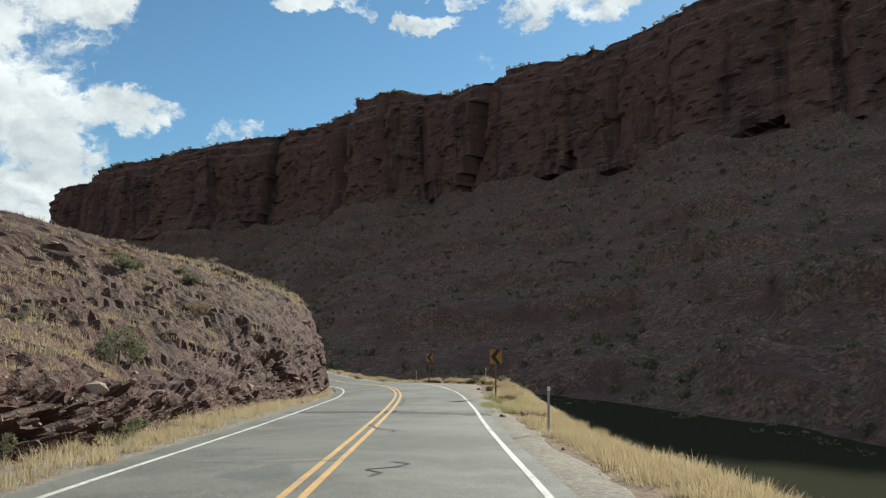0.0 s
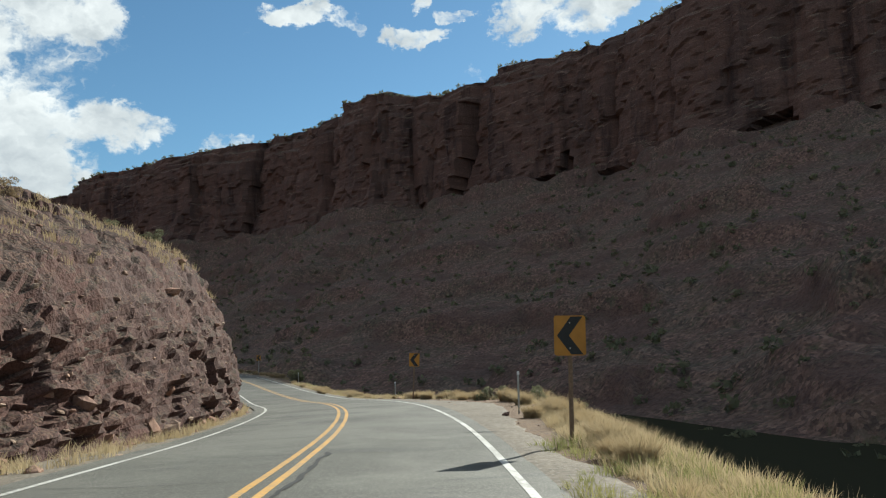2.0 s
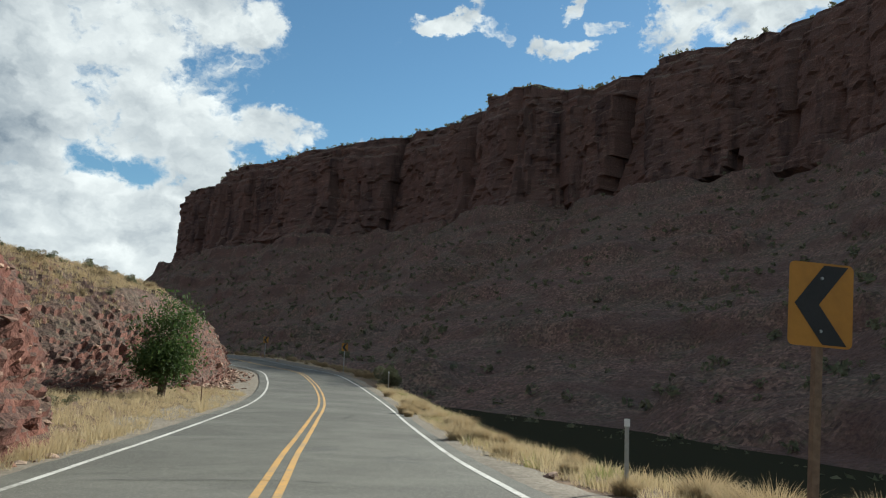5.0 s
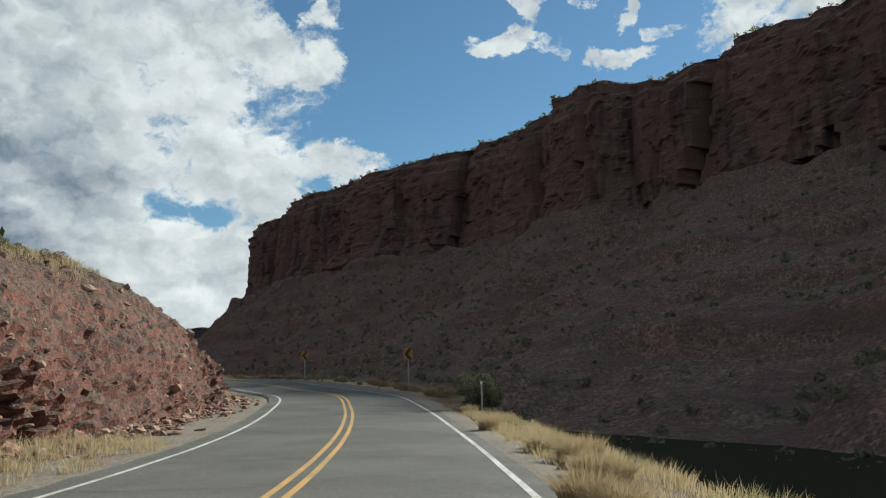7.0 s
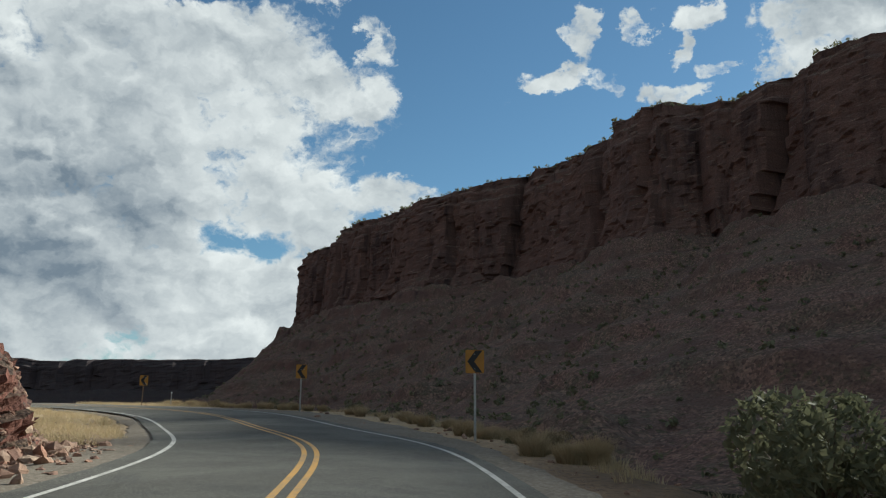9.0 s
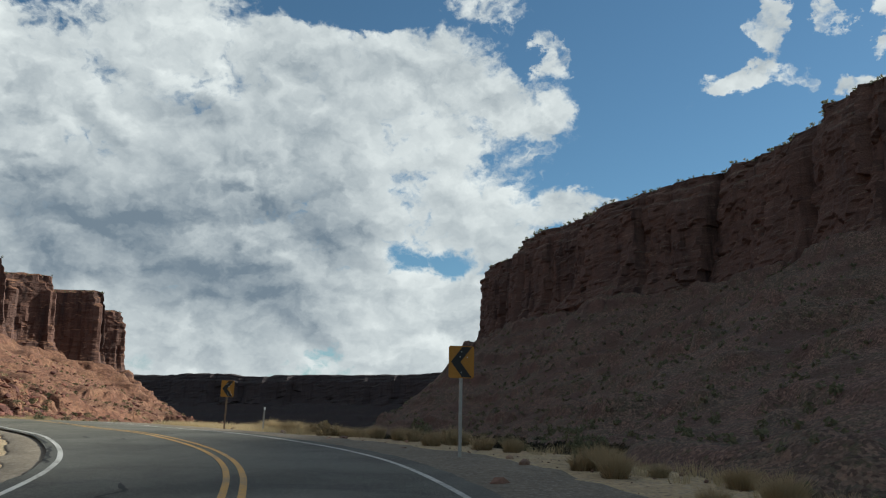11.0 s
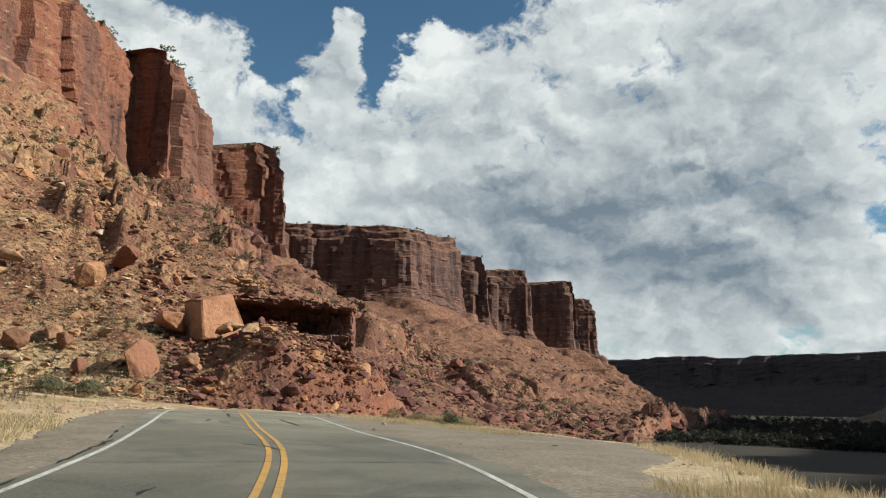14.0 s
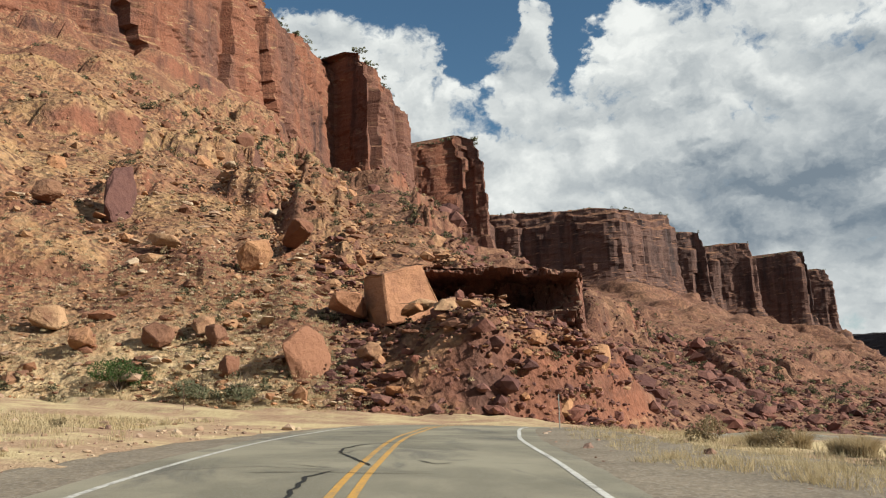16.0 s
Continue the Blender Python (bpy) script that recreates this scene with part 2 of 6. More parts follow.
# ---------------------------------------------------------------- the road's line
# x, y, z and the tilt to the right
ROAD = np.array([
    (-2.6, -96, 3.1, 0), (-2.4, -72, 2.7, 0), (-2.3, -48, 2, 0), (-2.25, -24, 1.1, 0),
    (-1.886, 0.019, -0.114, -0.01), (-2.007, 12.01, -0.538, -0.019), (-2.118, 23.93, -0.965, -0.022), (-2.209, 35.95, -1.291, -0.012),
    (-2.643, 47.723, -1.608, 0.012), (-3.812, 59.641, -1.943, 0.02), (-5.873, 71.295, -2.36, 0.017), (-9.091, 82.822, -2.784, 0.001),
    (-12.278, 94.368, -3.046, -0.009), (-15.47, 105.791, -3.2, -0.01), (-19.113, 117.22, -3.137, -0.01), (-23.243, 128.431, -2.827, -0.011),
    (-28.084, 139.281, -2.418, -0.006), (-35.036, 148.791, -2.054, 0.008), (-43.016, 157.378, -1.493, 0.025), (-52.797, 164.024, -1.074, 0.021),
    (-63.356, 169.426, -0.815, 0.021), (-74.424, 173.449, -0.432, -0.001), (-86.149, 176.234, -0.208, -0.02), (-97.927, 178.92, 0.1, -0.031),
    (-109.322, 181.852, 0.12, -0.027), (-118.018, 185.714, 0.05, -0.018), (-121.763, 193.63, -0.45, -0.008), (-123.5, 203, -1.1, 0),
    (-132, 213, -2, 0), (-148, 222, -2.6, 0), (-185, 245, -4, 0), (-240, 300, -6, 0),
])


def spline(pts, step):
    """Points at even steps along a Catmull-Rom curve."""
    p = np.vstack([2 * pts[0] - pts[1], pts, 2 * pts[-1] - pts[-2]])
    out = []
    for i in range(1, len(p) - 2):
        t = np.linspace(0, 1, 40, endpoint=False)[:, None]
        a, b, c, d = p[i - 1], p[i], p[i + 1], p[i + 2]
        out.append(0.5 * (2 * b + (c - a) * t + (2 * a - 5 * b + 4 * c - d) * t ** 2 + (3 * b - a - 3 * c + d) * t ** 3))
    out = np.vstack(out + [pts[-1:]])
    s = np.r_[0, np.cumsum(np.linalg.norm(np.diff(out, axis=0), axis=1))]
    t = np.arange(0, s[-1], step)
    return np.stack([np.interp(t, s, out[:, k]) for k in range(pts.shape[1])], -1)


LINE = spline(ROAD, 0.5)
_tan = np.gradient(LINE[:, :2], axis=0)
_tan /= np.linalg.norm(_tan, axis=1)[:, None]
RIGHT = np.stack([_tan[:, 1], -_tan[:, 0]], -1)
S = np.r_[0, np.cumsum(np.linalg.norm(np.diff(LINE[:, :2], axis=0), axis=1))]
S0 = S[np.argmin(np.abs(LINE[:, 1]))]
S = S - S0                           # 0 where the drive begins
LANE, EDGE = 3.36, 3.95              # white line and asphalt's edge from the middle


def at(s, lat, dz=0.0):
    """World places at distances s along the road and lat to its right."""
    s, lat = np.broadcast_arrays(np.asarray(s, float), np.asarray(lat, float))
    x, y, z = (np.interp(s, S, LINE[:, k]) for k in range(3))
    rx, ry = np.interp(s, S, RIGHT[:, 0]), np.interp(s, S, RIGHT[:, 1])
    return np.stack([x + rx * lat, y + ry * lat, z + dz + np.interp(s, S, LINE[:, 3]) * np.clip(lat, -9, 9)], -1)


def locate(xy):
    """Distance along the road, signed distance to its right, and the road's height, for (n, 2) places."""
    s, lat, z = np.zeros(len(xy)), np.zeros(len(xy)), np.zeros(len(xy))
    for i in range(0, len(xy), 4000):
        q = xy[i:i + 4000]
        d = ((q[:, None, :] - LINE[None, ::4, :2]) ** 2).sum(2)
        j = np.clip(np.argmin(d, 1) * 4, 0, len(LINE) - 1)
        along = ((q - LINE[j, :2]) * _tan[j]).sum(1)
        s[i:i + 4000] = S[j] + along
        lat[i:i + 4000] = ((q - LINE[j, :2]) * RIGHT[j]).sum(1)
        z[i:i + 4000] = np.interp(S[j] + along, S, LINE[:, 2]) + np.interp(S[j] + along, S, LINE[:, 3]) * np.clip(lat[i:i + 4000], -9, 9)
    return s, lat, z


# distance from the road's middle to the brink of the river bank
BRINK_S, BRINK = [-90, 0, 30, 45, 60, 75, 85, 125, 140, 155, 170, 185, 195, 201, 207, 213, 228, 245, 300], [6.6, 6.2, 5.5, 6.3, 8.4, 6.4, 5.3, 5.6, 6.3, 8.4, 8.4, 7.6, 8.0, 8.6, 11, 13.5, 12, 9, 8]
FLOOR = -12.0


def ground_z(xy):
    """Height of the bare ground."""
    s, lat, z = locate(xy)
    p3 = np.column_stack([xy, np.zeros(len(xy))])
    brink = np.interp(s, BRINK_S, BRINK) + 0.9 * fbm(p3 * 0.13, 3)
    off = np.abs(lat)
    flat = z - 0.035 - 0.02 * np.maximum(off - EDGE, 0) + sstep(off, EDGE, EDGE + 0.8) * (0.05 * fbm(p3 * 0.8, 3))
    drop = np.maximum(lat - brink, 0)
    fall = 0.72 * (np.sqrt(drop ** 2 + 1.2) - 1.095) + sstep(drop, 1, 8) * 1.2 * fbm(p3 * 0.12, 4)
    left = np.maximum(-lat - 5.2, 0)
    rise = 0.05 * left + 0.0009 * left ** 2 - 0.06 * np.exp(-((left - 0.2) / 0.9) ** 2) + sstep(left, 0.5, 5) * 0.25 * fbm(p3 * 0.2, 4)
    h = flat - np.where(lat > 0, fall, 0) + np.where(lat < 0, np.minimum(rise, 12), 0)
    flood = sstep(xy[:, 1] - 0.25 * xy[:, 0], 232, 285) * sstep(-xy[:, 0], 40, 110)
    return np.maximum(h, FLOOR + 0.5 * fbm(p3 * 0.02, 3) + flood * (6 + 2 * fbm(p3 * 0.01, 3)))

# ---------------------------------------------------------------- materials
def material(name):
    m = bpy.data.materials.new(name)
    m.use_nodes = True
    k = Nodes(m.node_tree)
    b = k.n("ShaderNodeBsdfPrincipled")
    out = k.n("ShaderNodeOutputMaterial")
    k.put(out.inputs[0], b.outputs[0])
    return m, k, b


def bump(k, b, height, strength=0.5, dist=0.05):
    m = k.n("ShaderNodeBump")
    m.inputs["Strength"].default_value, m.inputs["Distance"].default_value = strength, dist
    k.put(m.inputs["Height"], height)
    k.put(b.inputs["Normal"], m.outputs[0])


def place(k):
    return k.n("ShaderNodeNewGeometry").outputs["Position"]


def plain(name, colour, rough=0.7, vary=0.25, scale=8.0, metal=0.0, relief=0.3):
    m, k, b = material(name)
    p = k.n("ShaderNodeTexCoord").outputs["Object"]
    n = k.noise(p, scale, 5.0, 0.6)
    n2 = k.noise(p, scale * 6, 3.0, 0.6)
    f = k.math("ADD", k.math("MULTIPLY", k.ramp(n, 0.3, 0.7), 0.7), k.math("MULTIPLY", n2, 0.3))
    dark = tuple(c * (1 - vary) for c in colour)
    k.put(b.inputs["Base Color"], k.mix(f, dark, tuple(min(1, c * (1 + vary * 0.5)) for c in colour)))
    b.inputs["Roughness"].default_value, b.inputs["Metallic"].default_value = rough, metal
    b.inputs["Specular IOR Level"].default_value = 0.3
    bump(k, b, n2, relief, 0.01)
    return m


def cliff_material(name, base, pale, dark, talus, stain=0.6, scrub=0.35, unit=1.0, redder=None, darken_y=None, apron=False):
    """Bedded red sandstone: bands by height, vertical dark streaks on steep faces, rubble and scrub on slopes."""
    m, k, b = material(name)
    geo = k.n("ShaderNodeNewGeometry")
    p, nrm = geo.outputs["Position"], geo.outputs["Normal"]
    x, y, z = k.sep(p)
    steep = k.ramp(k.sep(nrm)[2], 0.62, 0.38)
    wob = k.noise(p, 0.02 * unit, 4.0, 0.5)
    zz = k.math("ADD", z, k.math("MULTIPLY", wob, 14.0 / unit))
    bands = k.noise(k.comb(0.0, 0.0, zz), 0.16 * unit, 6.0, 0.7)
    rock = k.mix(k.ramp(bands, 0.30, 0.52), k.mix(0.5, dark, base), base)
    rock = k.mix(k.math("MULTIPLY", k.ramp(k.noise(k.comb(k.math("MULTIPLY", x, 0.2), k.math("MULTIPLY", y, 0.2), zz), 0.5 * unit, 4.0, 0.6), 0.56, 0.72), 0.6), rock, pale)
    streak = k.noise(k.comb(x, y, k.math("MULTIPLY", z, 0.12)), 0.085 * unit, 6.0, 0.62)
    rock = k.mix(k.math("MULTIPLY", k.ramp(k.noise(k.comb(x, y, k.math("MULTIPLY", z, 0.25)), 0.035 * unit, 4.0, 0.6), 0.45, 0.62), stain * 0.7), rock, k.mix(0.65, dark, (0.085, 0.062, 0.060)))
    rock = k.mix(k.math("MULTIPLY", k.ramp(streak, 0.50, 0.68), stain), rock, (0.030, 0.022, 0.022))
    grain = k.noise(p, 1.3 * unit, 6.0, 0.65)
    rubn = k.sep(k.voronoi(p, 0.42 * unit, out=1))[0]
    rub2 = k.sep(k.voronoi(p, 1.5 * unit, out=1))
    soil = k.mix(k.ramp(k.noise(p, 0.05 * unit, 5.0, 0.6), 0.35, 0.65), talus, base)
    soil = k.mix(k.math("MULTIPLY", k.ramp(rubn, 0.35, 0.95), 0.4), soil, pale)
    soil = k.mix(k.math("MULTIPLY", k.ramp(rub2[0], 0.55, 0.9), 0.55), soil, pale)
    soil = k.mix(k.math("MULTIPLY", k.ramp(rub2[1], 0.55, 0.8), 0.7), soil, dark)
    soil = k.mix(k.math("MULTIPLY", k.ramp(k.noise(p, 0.33 * unit, 5.0, 0.7), 0.54, 0.66), scrub), soil, (0.077, 0.081, 0.046))
    red_bed = k.noise(k.comb(k.math("MULTIPLY", x, 0.35), k.math("MULTIPLY", y, 0.35), zz), 0.09 * unit, 6.0, 0.65)
    soil = k.mix(k.math("MULTIPLY", k.ramp(red_bed, 0.50, 0.62), 0.75), soil, k.mix(0.5, base, dark))
    if apron:                                 # dry grass and pale wash over the foot of the slope
        low = k.math("ADD", z, k.math("ADD", k.math("MULTIPLY", k.noise(p, 0.12, 4.0, 0.6), 9.0), k.math("MULTIPLY", k.ramp(y, 172.0, 192.0), 14.0)))
        soil = k.mix(k.ramp(low, 15.0, 7.0, 0.0, 0.85), soil, k.mix(k.ramp(k.noise(p, 0.8, 6.0, 0.7), 0.35, 0.65), (0.40, 0.275, 0.155), (0.56, 0.44, 0.265)))
    if darken_y:                               # the far slope turns redder and the far buttresses darker, by y
        soil = k.mix(k.ramp(k.math("ADD", y, k.math("MULTIPLY", wob, 40.0)), darken_y - 135.0, darken_y - 95.0, 0.0, 0.78), soil, k.mix(k.ramp(rubn, 0.2, 0.9), (0.105, 0.050, 0.036), (0.225, 0.118, 0.078)))
        rock = k.mix(k.ramp(y, darken_y, darken_y + 60.0, 0.0, 0.74), rock, k.mix(k.ramp(streak, 0.4, 0.6), (0.115, 0.075, 0.066), (0.045, 0.034, 0.034)))
    col = k.mix(steep, soil, rock)
    col = k.mix(k.ramp(grain, 0.25, 0.75), k.mix(1.0, col, (0.62, 0.60, 0.6), "MULTIPLY"), k.mix(1.0, col, (1.12, 1.08, 1.04), "MULTIPLY"))
    if redder:                                # another, redder bed along the road
        col = k.mix(k.ramp(k.math("ADD", y, k.math("MULTIPLY", wob, 6.0)), redder, redder + 8.0, 0.0, k.math("MULTIPLY", steep, 1.0)), col, k.mix(1.0, col, (1.38, 1.08, 1.0), "MULTIPLY"))
        col = k.mix(k.ramp(k.math("ADD", y, k.math("MULTIPLY", wob, 6.0)), redder + 20.0, redder + 34.0, 0.0, 0.8), col, k.mix(1.0, col, (1.22, 1.34, 1.34), "MULTIPLY"))
    k.put(b.inputs["Base Color"], col)
    b.inputs["Roughness"].default_value = 0.92
    b.inputs["Specular IOR Level"].default_value = 0.15
    h = k.math("ADD", k.math("MULTIPLY", grain, 0.5), k.math("MULTIPLY", k.voronoi(p, 0.9 * unit), 0.5))
    h = k.math("ADD", h, k.math("MULTIPLY", streak, 0.7))
    h = k.math("ADD", h, k.math("MULTIPLY", k.voronoi(p, 2.2 * unit), 0.25))
    bump(k, b, h, 0.8, 0.8 / unit)
    return m


RED = (0.215, 0.092, 0.058)
M_CLIFF = cliff_material("red_sandstone", RED, (0.37, 0.235, 0.135), (0.075, 0.036, 0.029), (0.31, 0.195, 0.098), 0.70, 0.45, darken_y=330.0, apron=True)
# a darker copy of the red sandstone, with the wall's shade in its colour
M_SHADE = cliff_material("shaded_sandstone", (0.136, 0.086, 0.073), (0.27, 0.180, 0.140), (0.066, 0.046, 0.042), (0.108, 0.096, 0.074), 0.70, 0.75)
# the mesa's shade and distance haze are put into this dark bluish copy
M_DISTANT_SHADE = cliff_material("shaded_distant_sandstone", (0.062, 0.050, 0.054), (0.085, 0.070, 0.072), (0.036, 0.032, 0.037), (0.046, 0.042, 0.044), 0.6, 0.6)
M_CUT = cliff_material("cut_rock", (0.094, 0.050, 0.041), (0.175, 0.108, 0.084), (0.020, 0.014, 0.014), (0.066, 0.050, 0.037), 0.5, 0.45, 11.0, 77.0)


def ground_material():
    m, k, b = material("dirt")
    p = place(k)
    big = k.noise(p, 0.12, 5.0, 0.6)
    fine = k.noise(p, 4.0, 6.0, 0.7)
    peb = k.voronoi(p, 14.0, out=1)
    c = k.mix(k.ramp(big, 0.35, 0.65), (0.50, 0.385, 0.220), (0.53, 0.390, 0.235))
    c = k.mix(k.ramp(fine, 0.3, 0.75), k.mix(1.0, c, (0.6, 0.6, 0.62), "MULTIPLY"), c)
    c = k.mix(k.math("MULTIPLY", k.ramp(k.sep(peb)[0], 0.7, 0.95), 0.55), c, (0.354, 0.293, 0.239))
    c = k.mix(k.math("MULTIPLY", k.ramp(k.sep(peb)[1], 0.75, 0.95), 0.5), c, (0.1, 0.077, 0.065))
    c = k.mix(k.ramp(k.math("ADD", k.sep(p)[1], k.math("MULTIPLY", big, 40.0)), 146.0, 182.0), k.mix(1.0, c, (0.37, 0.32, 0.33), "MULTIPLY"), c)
    c = k.mix(k.ramp(k.math("ADD", k.sep(p)[0], k.math("MULTIPLY", big, 20.0)), -80.0, -96.0), c, k.mix(k.ramp(k.noise(p, 0.22, 6.0, 0.65), 0.42, 0.60), k.mix(k.ramp(fine, 0.3, 0.7), (0.25, 0.155, 0.098), (0.36, 0.245, 0.160)), k.mix(k.ramp(fine, 0.3, 0.7), (0.36, 0.275, 0.150), (0.50, 0.40, 0.235))))
    # low banks and the far valley floor are darkened to carry their shade
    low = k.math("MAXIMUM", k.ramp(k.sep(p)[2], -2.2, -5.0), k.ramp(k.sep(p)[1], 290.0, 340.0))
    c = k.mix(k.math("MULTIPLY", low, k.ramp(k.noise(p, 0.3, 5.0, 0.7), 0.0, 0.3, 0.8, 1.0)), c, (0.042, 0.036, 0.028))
    k.put(b.inputs["Base Color"], c)
    b.inputs["Roughness"].default_value = 0.95
    b.inputs["Specular IOR Level"].default_value = 0.15
    bump(k, b, k.math("ADD", fine, k.voronoi(p, 14.0)), 0.7, 0.04)
    return m


def asphalt_material():
    m, k, b = material("asphalt")
    p = place(k)
    agg = k.voronoi(p, 55.0, out=1)
    fine = k.noise(p, 40.0, 4.0, 0.7)
    patch = k.noise(p, 0.28, 5.0, 0.62, 0.4)
    c = k.mix(k.ramp(patch, 0.36, 0.66), (0.066, 0.064, 0.053), (0.108, 0.104, 0.086))
    c = k.mix(k.math("MULTIPLY", k.ramp(k.noise(p, 0.23, 5.0, 0.6, 1.2), 0.57, 0.66), 0.65), c, (0.042, 0.042, 0.038))
    # dim light on the first bend, bright on the last, painted in as tone
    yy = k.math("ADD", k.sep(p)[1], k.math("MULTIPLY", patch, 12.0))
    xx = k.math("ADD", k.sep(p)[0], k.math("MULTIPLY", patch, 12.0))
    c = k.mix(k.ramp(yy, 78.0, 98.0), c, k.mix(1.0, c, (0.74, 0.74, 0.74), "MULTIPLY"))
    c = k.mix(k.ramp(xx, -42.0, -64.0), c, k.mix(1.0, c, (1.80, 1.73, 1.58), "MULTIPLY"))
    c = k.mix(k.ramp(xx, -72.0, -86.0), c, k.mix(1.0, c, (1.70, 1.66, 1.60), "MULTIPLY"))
    # tyre-darkened, oily streaks along the last bend
    oil = k.ramp(k.noise(k.comb(k.math("MULTIPLY", k.sep(p)[0], 0.22), k.math("MULTIPLY", k.sep(p)[1], 0.75), 0.0), 0.8, 6.0, 0.62, 0.5), 0.53, 0.66)
    c = k.mix(k.math("MULTIPLY", k.math("MULTIPLY", oil, k.ramp(xx, -50.0, -62.0)), 0.72), c, (0.070, 0.067, 0.060))
    c = k.mix(k.math("MULTIPLY", k.ramp(k.sep(agg)[0], 0.6, 1.0), 0.4), c, (0.254, 0.239, 0.208))
    c = k.mix(k.math("MULTIPLY", k.ramp(fine, 0.5, 0.75), 0.4), c, (0.054, 0.054, 0.052))
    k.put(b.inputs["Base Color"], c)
    k.put(b.inputs["Roughness"], k.ramp(patch, 0.3, 0.7, 0.85, 0.72))
    b.inputs["Specular IOR Level"].default_value = 0.3
    bump(k, b, k.math("ADD", k.voronoi(p, 55.0), fine), 0.5, 0.008)
    return m


def paint_material(name, colour, worn):
    m, k, b = material(name)
    p = place(k)
    w = k.ramp(k.math("ADD", k.noise(p, 9.0, 6.0, 0.7), k.math("MULTIPLY", k.noise(p, 0.8, 3.0, 0.5), 0.5)), 0.62, 0.95)
    c = k.mix(k.math("MULTIPLY", w, 0.85), colour, worn)
    k.put(b.inputs["Base Color"], c)
    b.inputs["Roughness"].default_value = 0.7
    bump(k, b, k.noise(p, 60.0, 3.0, 0.6), 0.4, 0.006)
    return m


M_DIRT, M_ASPHALT = ground_material(), asphalt_material()
M_WHITE = paint_material("white_road_paint", (0.50, 0.49, 0.455), (0.17, 0.16, 0.135))
M_YELLOW = paint_material("yellow_road_paint", (0.477, 0.254, 0.042), (0.2, 0.154, 0.092))
M_TAR = plain("tar", (0.016, 0.016, 0.015), 0.8, 0.3, 3.0)


def water_material():
    m, k, b = material("river_water")
    p = place(k)
    b.inputs["Base Color"].default_value = (0.030, 0.030, 0.020, 1)
    b.inputs["Roughness"].default_value = 0.45
    b.inputs["Specular IOR Level"].default_value = 0.0
    bump(k, b, k.noise(p, 0.6, 5.0, 0.6), 0.12, 0.08)
    return m


M_WATER = water_material()

# ---------------------------------------------------------------- ground, river, road
def build_ground():
    def axis(lo, hi, a, b, step, far):
        core = np.arange(a, b, step)
        low = a - np.geomspace(step * 1.3, a - lo, far)[::-1]
        up = b + np.geomspace(step * 1.3, hi - b, far)
        return np.r_[low, core, up]
    xs, ys = axis(-3500, 3500, -150, 40, 0.85, 50), axis(-3500, 3500, -30, 240, 0.85, 50)
    gx, gy = np.meshgrid(xs, ys, indexing="ij")
    xy = np.column_stack([gx.ravel(), gy.ravel()])
    v = np.column_stack([xy, ground_z(xy)])
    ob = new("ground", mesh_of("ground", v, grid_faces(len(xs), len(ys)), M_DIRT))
    tagged(ob, "dry reddish dirt and gravel falling from the road to a river", "ground", kind="structure")


def strip(name, s, lat_l, lat_r, mat, dz, across=2):
    """A strip that lies along the road between two lateral lines."""
    f = np.linspace(0, 1, across)
    lat = lat_l[:, None] * (1 - f) + lat_r[:, None] * f
    v = at(np.repeat(s, across), lat.ravel())
    crown = -0.012 * np.abs(lat.ravel())
    v[:, 2] += dz + crown
    return mesh_of(name, v, grid_faces(len(s), across, True), mat)


def build_road():
    s = np.arange(-85, 330, 0.4)
    rag = 0.10 * fbm(np.column_stack([s * 0.8, s * 0, s * 0]), 4) + 0.05 * fbm(np.column_stack([s * 5, s * 0, s * 0 + 9]), 2)
    rag2 = 0.10 * fbm(np.column_stack([s * 0.8, s * 0 + 40, s * 0]), 4)
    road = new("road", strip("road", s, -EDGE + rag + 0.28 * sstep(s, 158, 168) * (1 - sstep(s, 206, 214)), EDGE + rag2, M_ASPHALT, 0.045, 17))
    tagged(road, "weathered grey two-lane asphalt road with sealed cracks", "road", kind="structure")
    for name, lat, w, mat, label in (("white_edge_line", LANE, 0.12, M_WHITE, "worn white painted edge line"), ("white_edge_line", -LANE, 0.12, M_WHITE, "worn white painted edge line"),
                                     ("yellow_centre_line", 0.14, 0.115, M_YELLOW, "faded yellow painted no-passing line"), ("yellow_centre_line", -0.14, 0.115, M_YELLOW, "faded yellow painted no-passing line")):
        wob = 0.012 * fbm(np.column_stack([s * 0.4, s * 0 + lat, s * 0]), 3)
        ob = new(name, strip(name, s, lat - w / 2 + wob, lat + w / 2 + wob, mat, 0.051))
        ob.parent = road
        ob["label"] = label
    return road


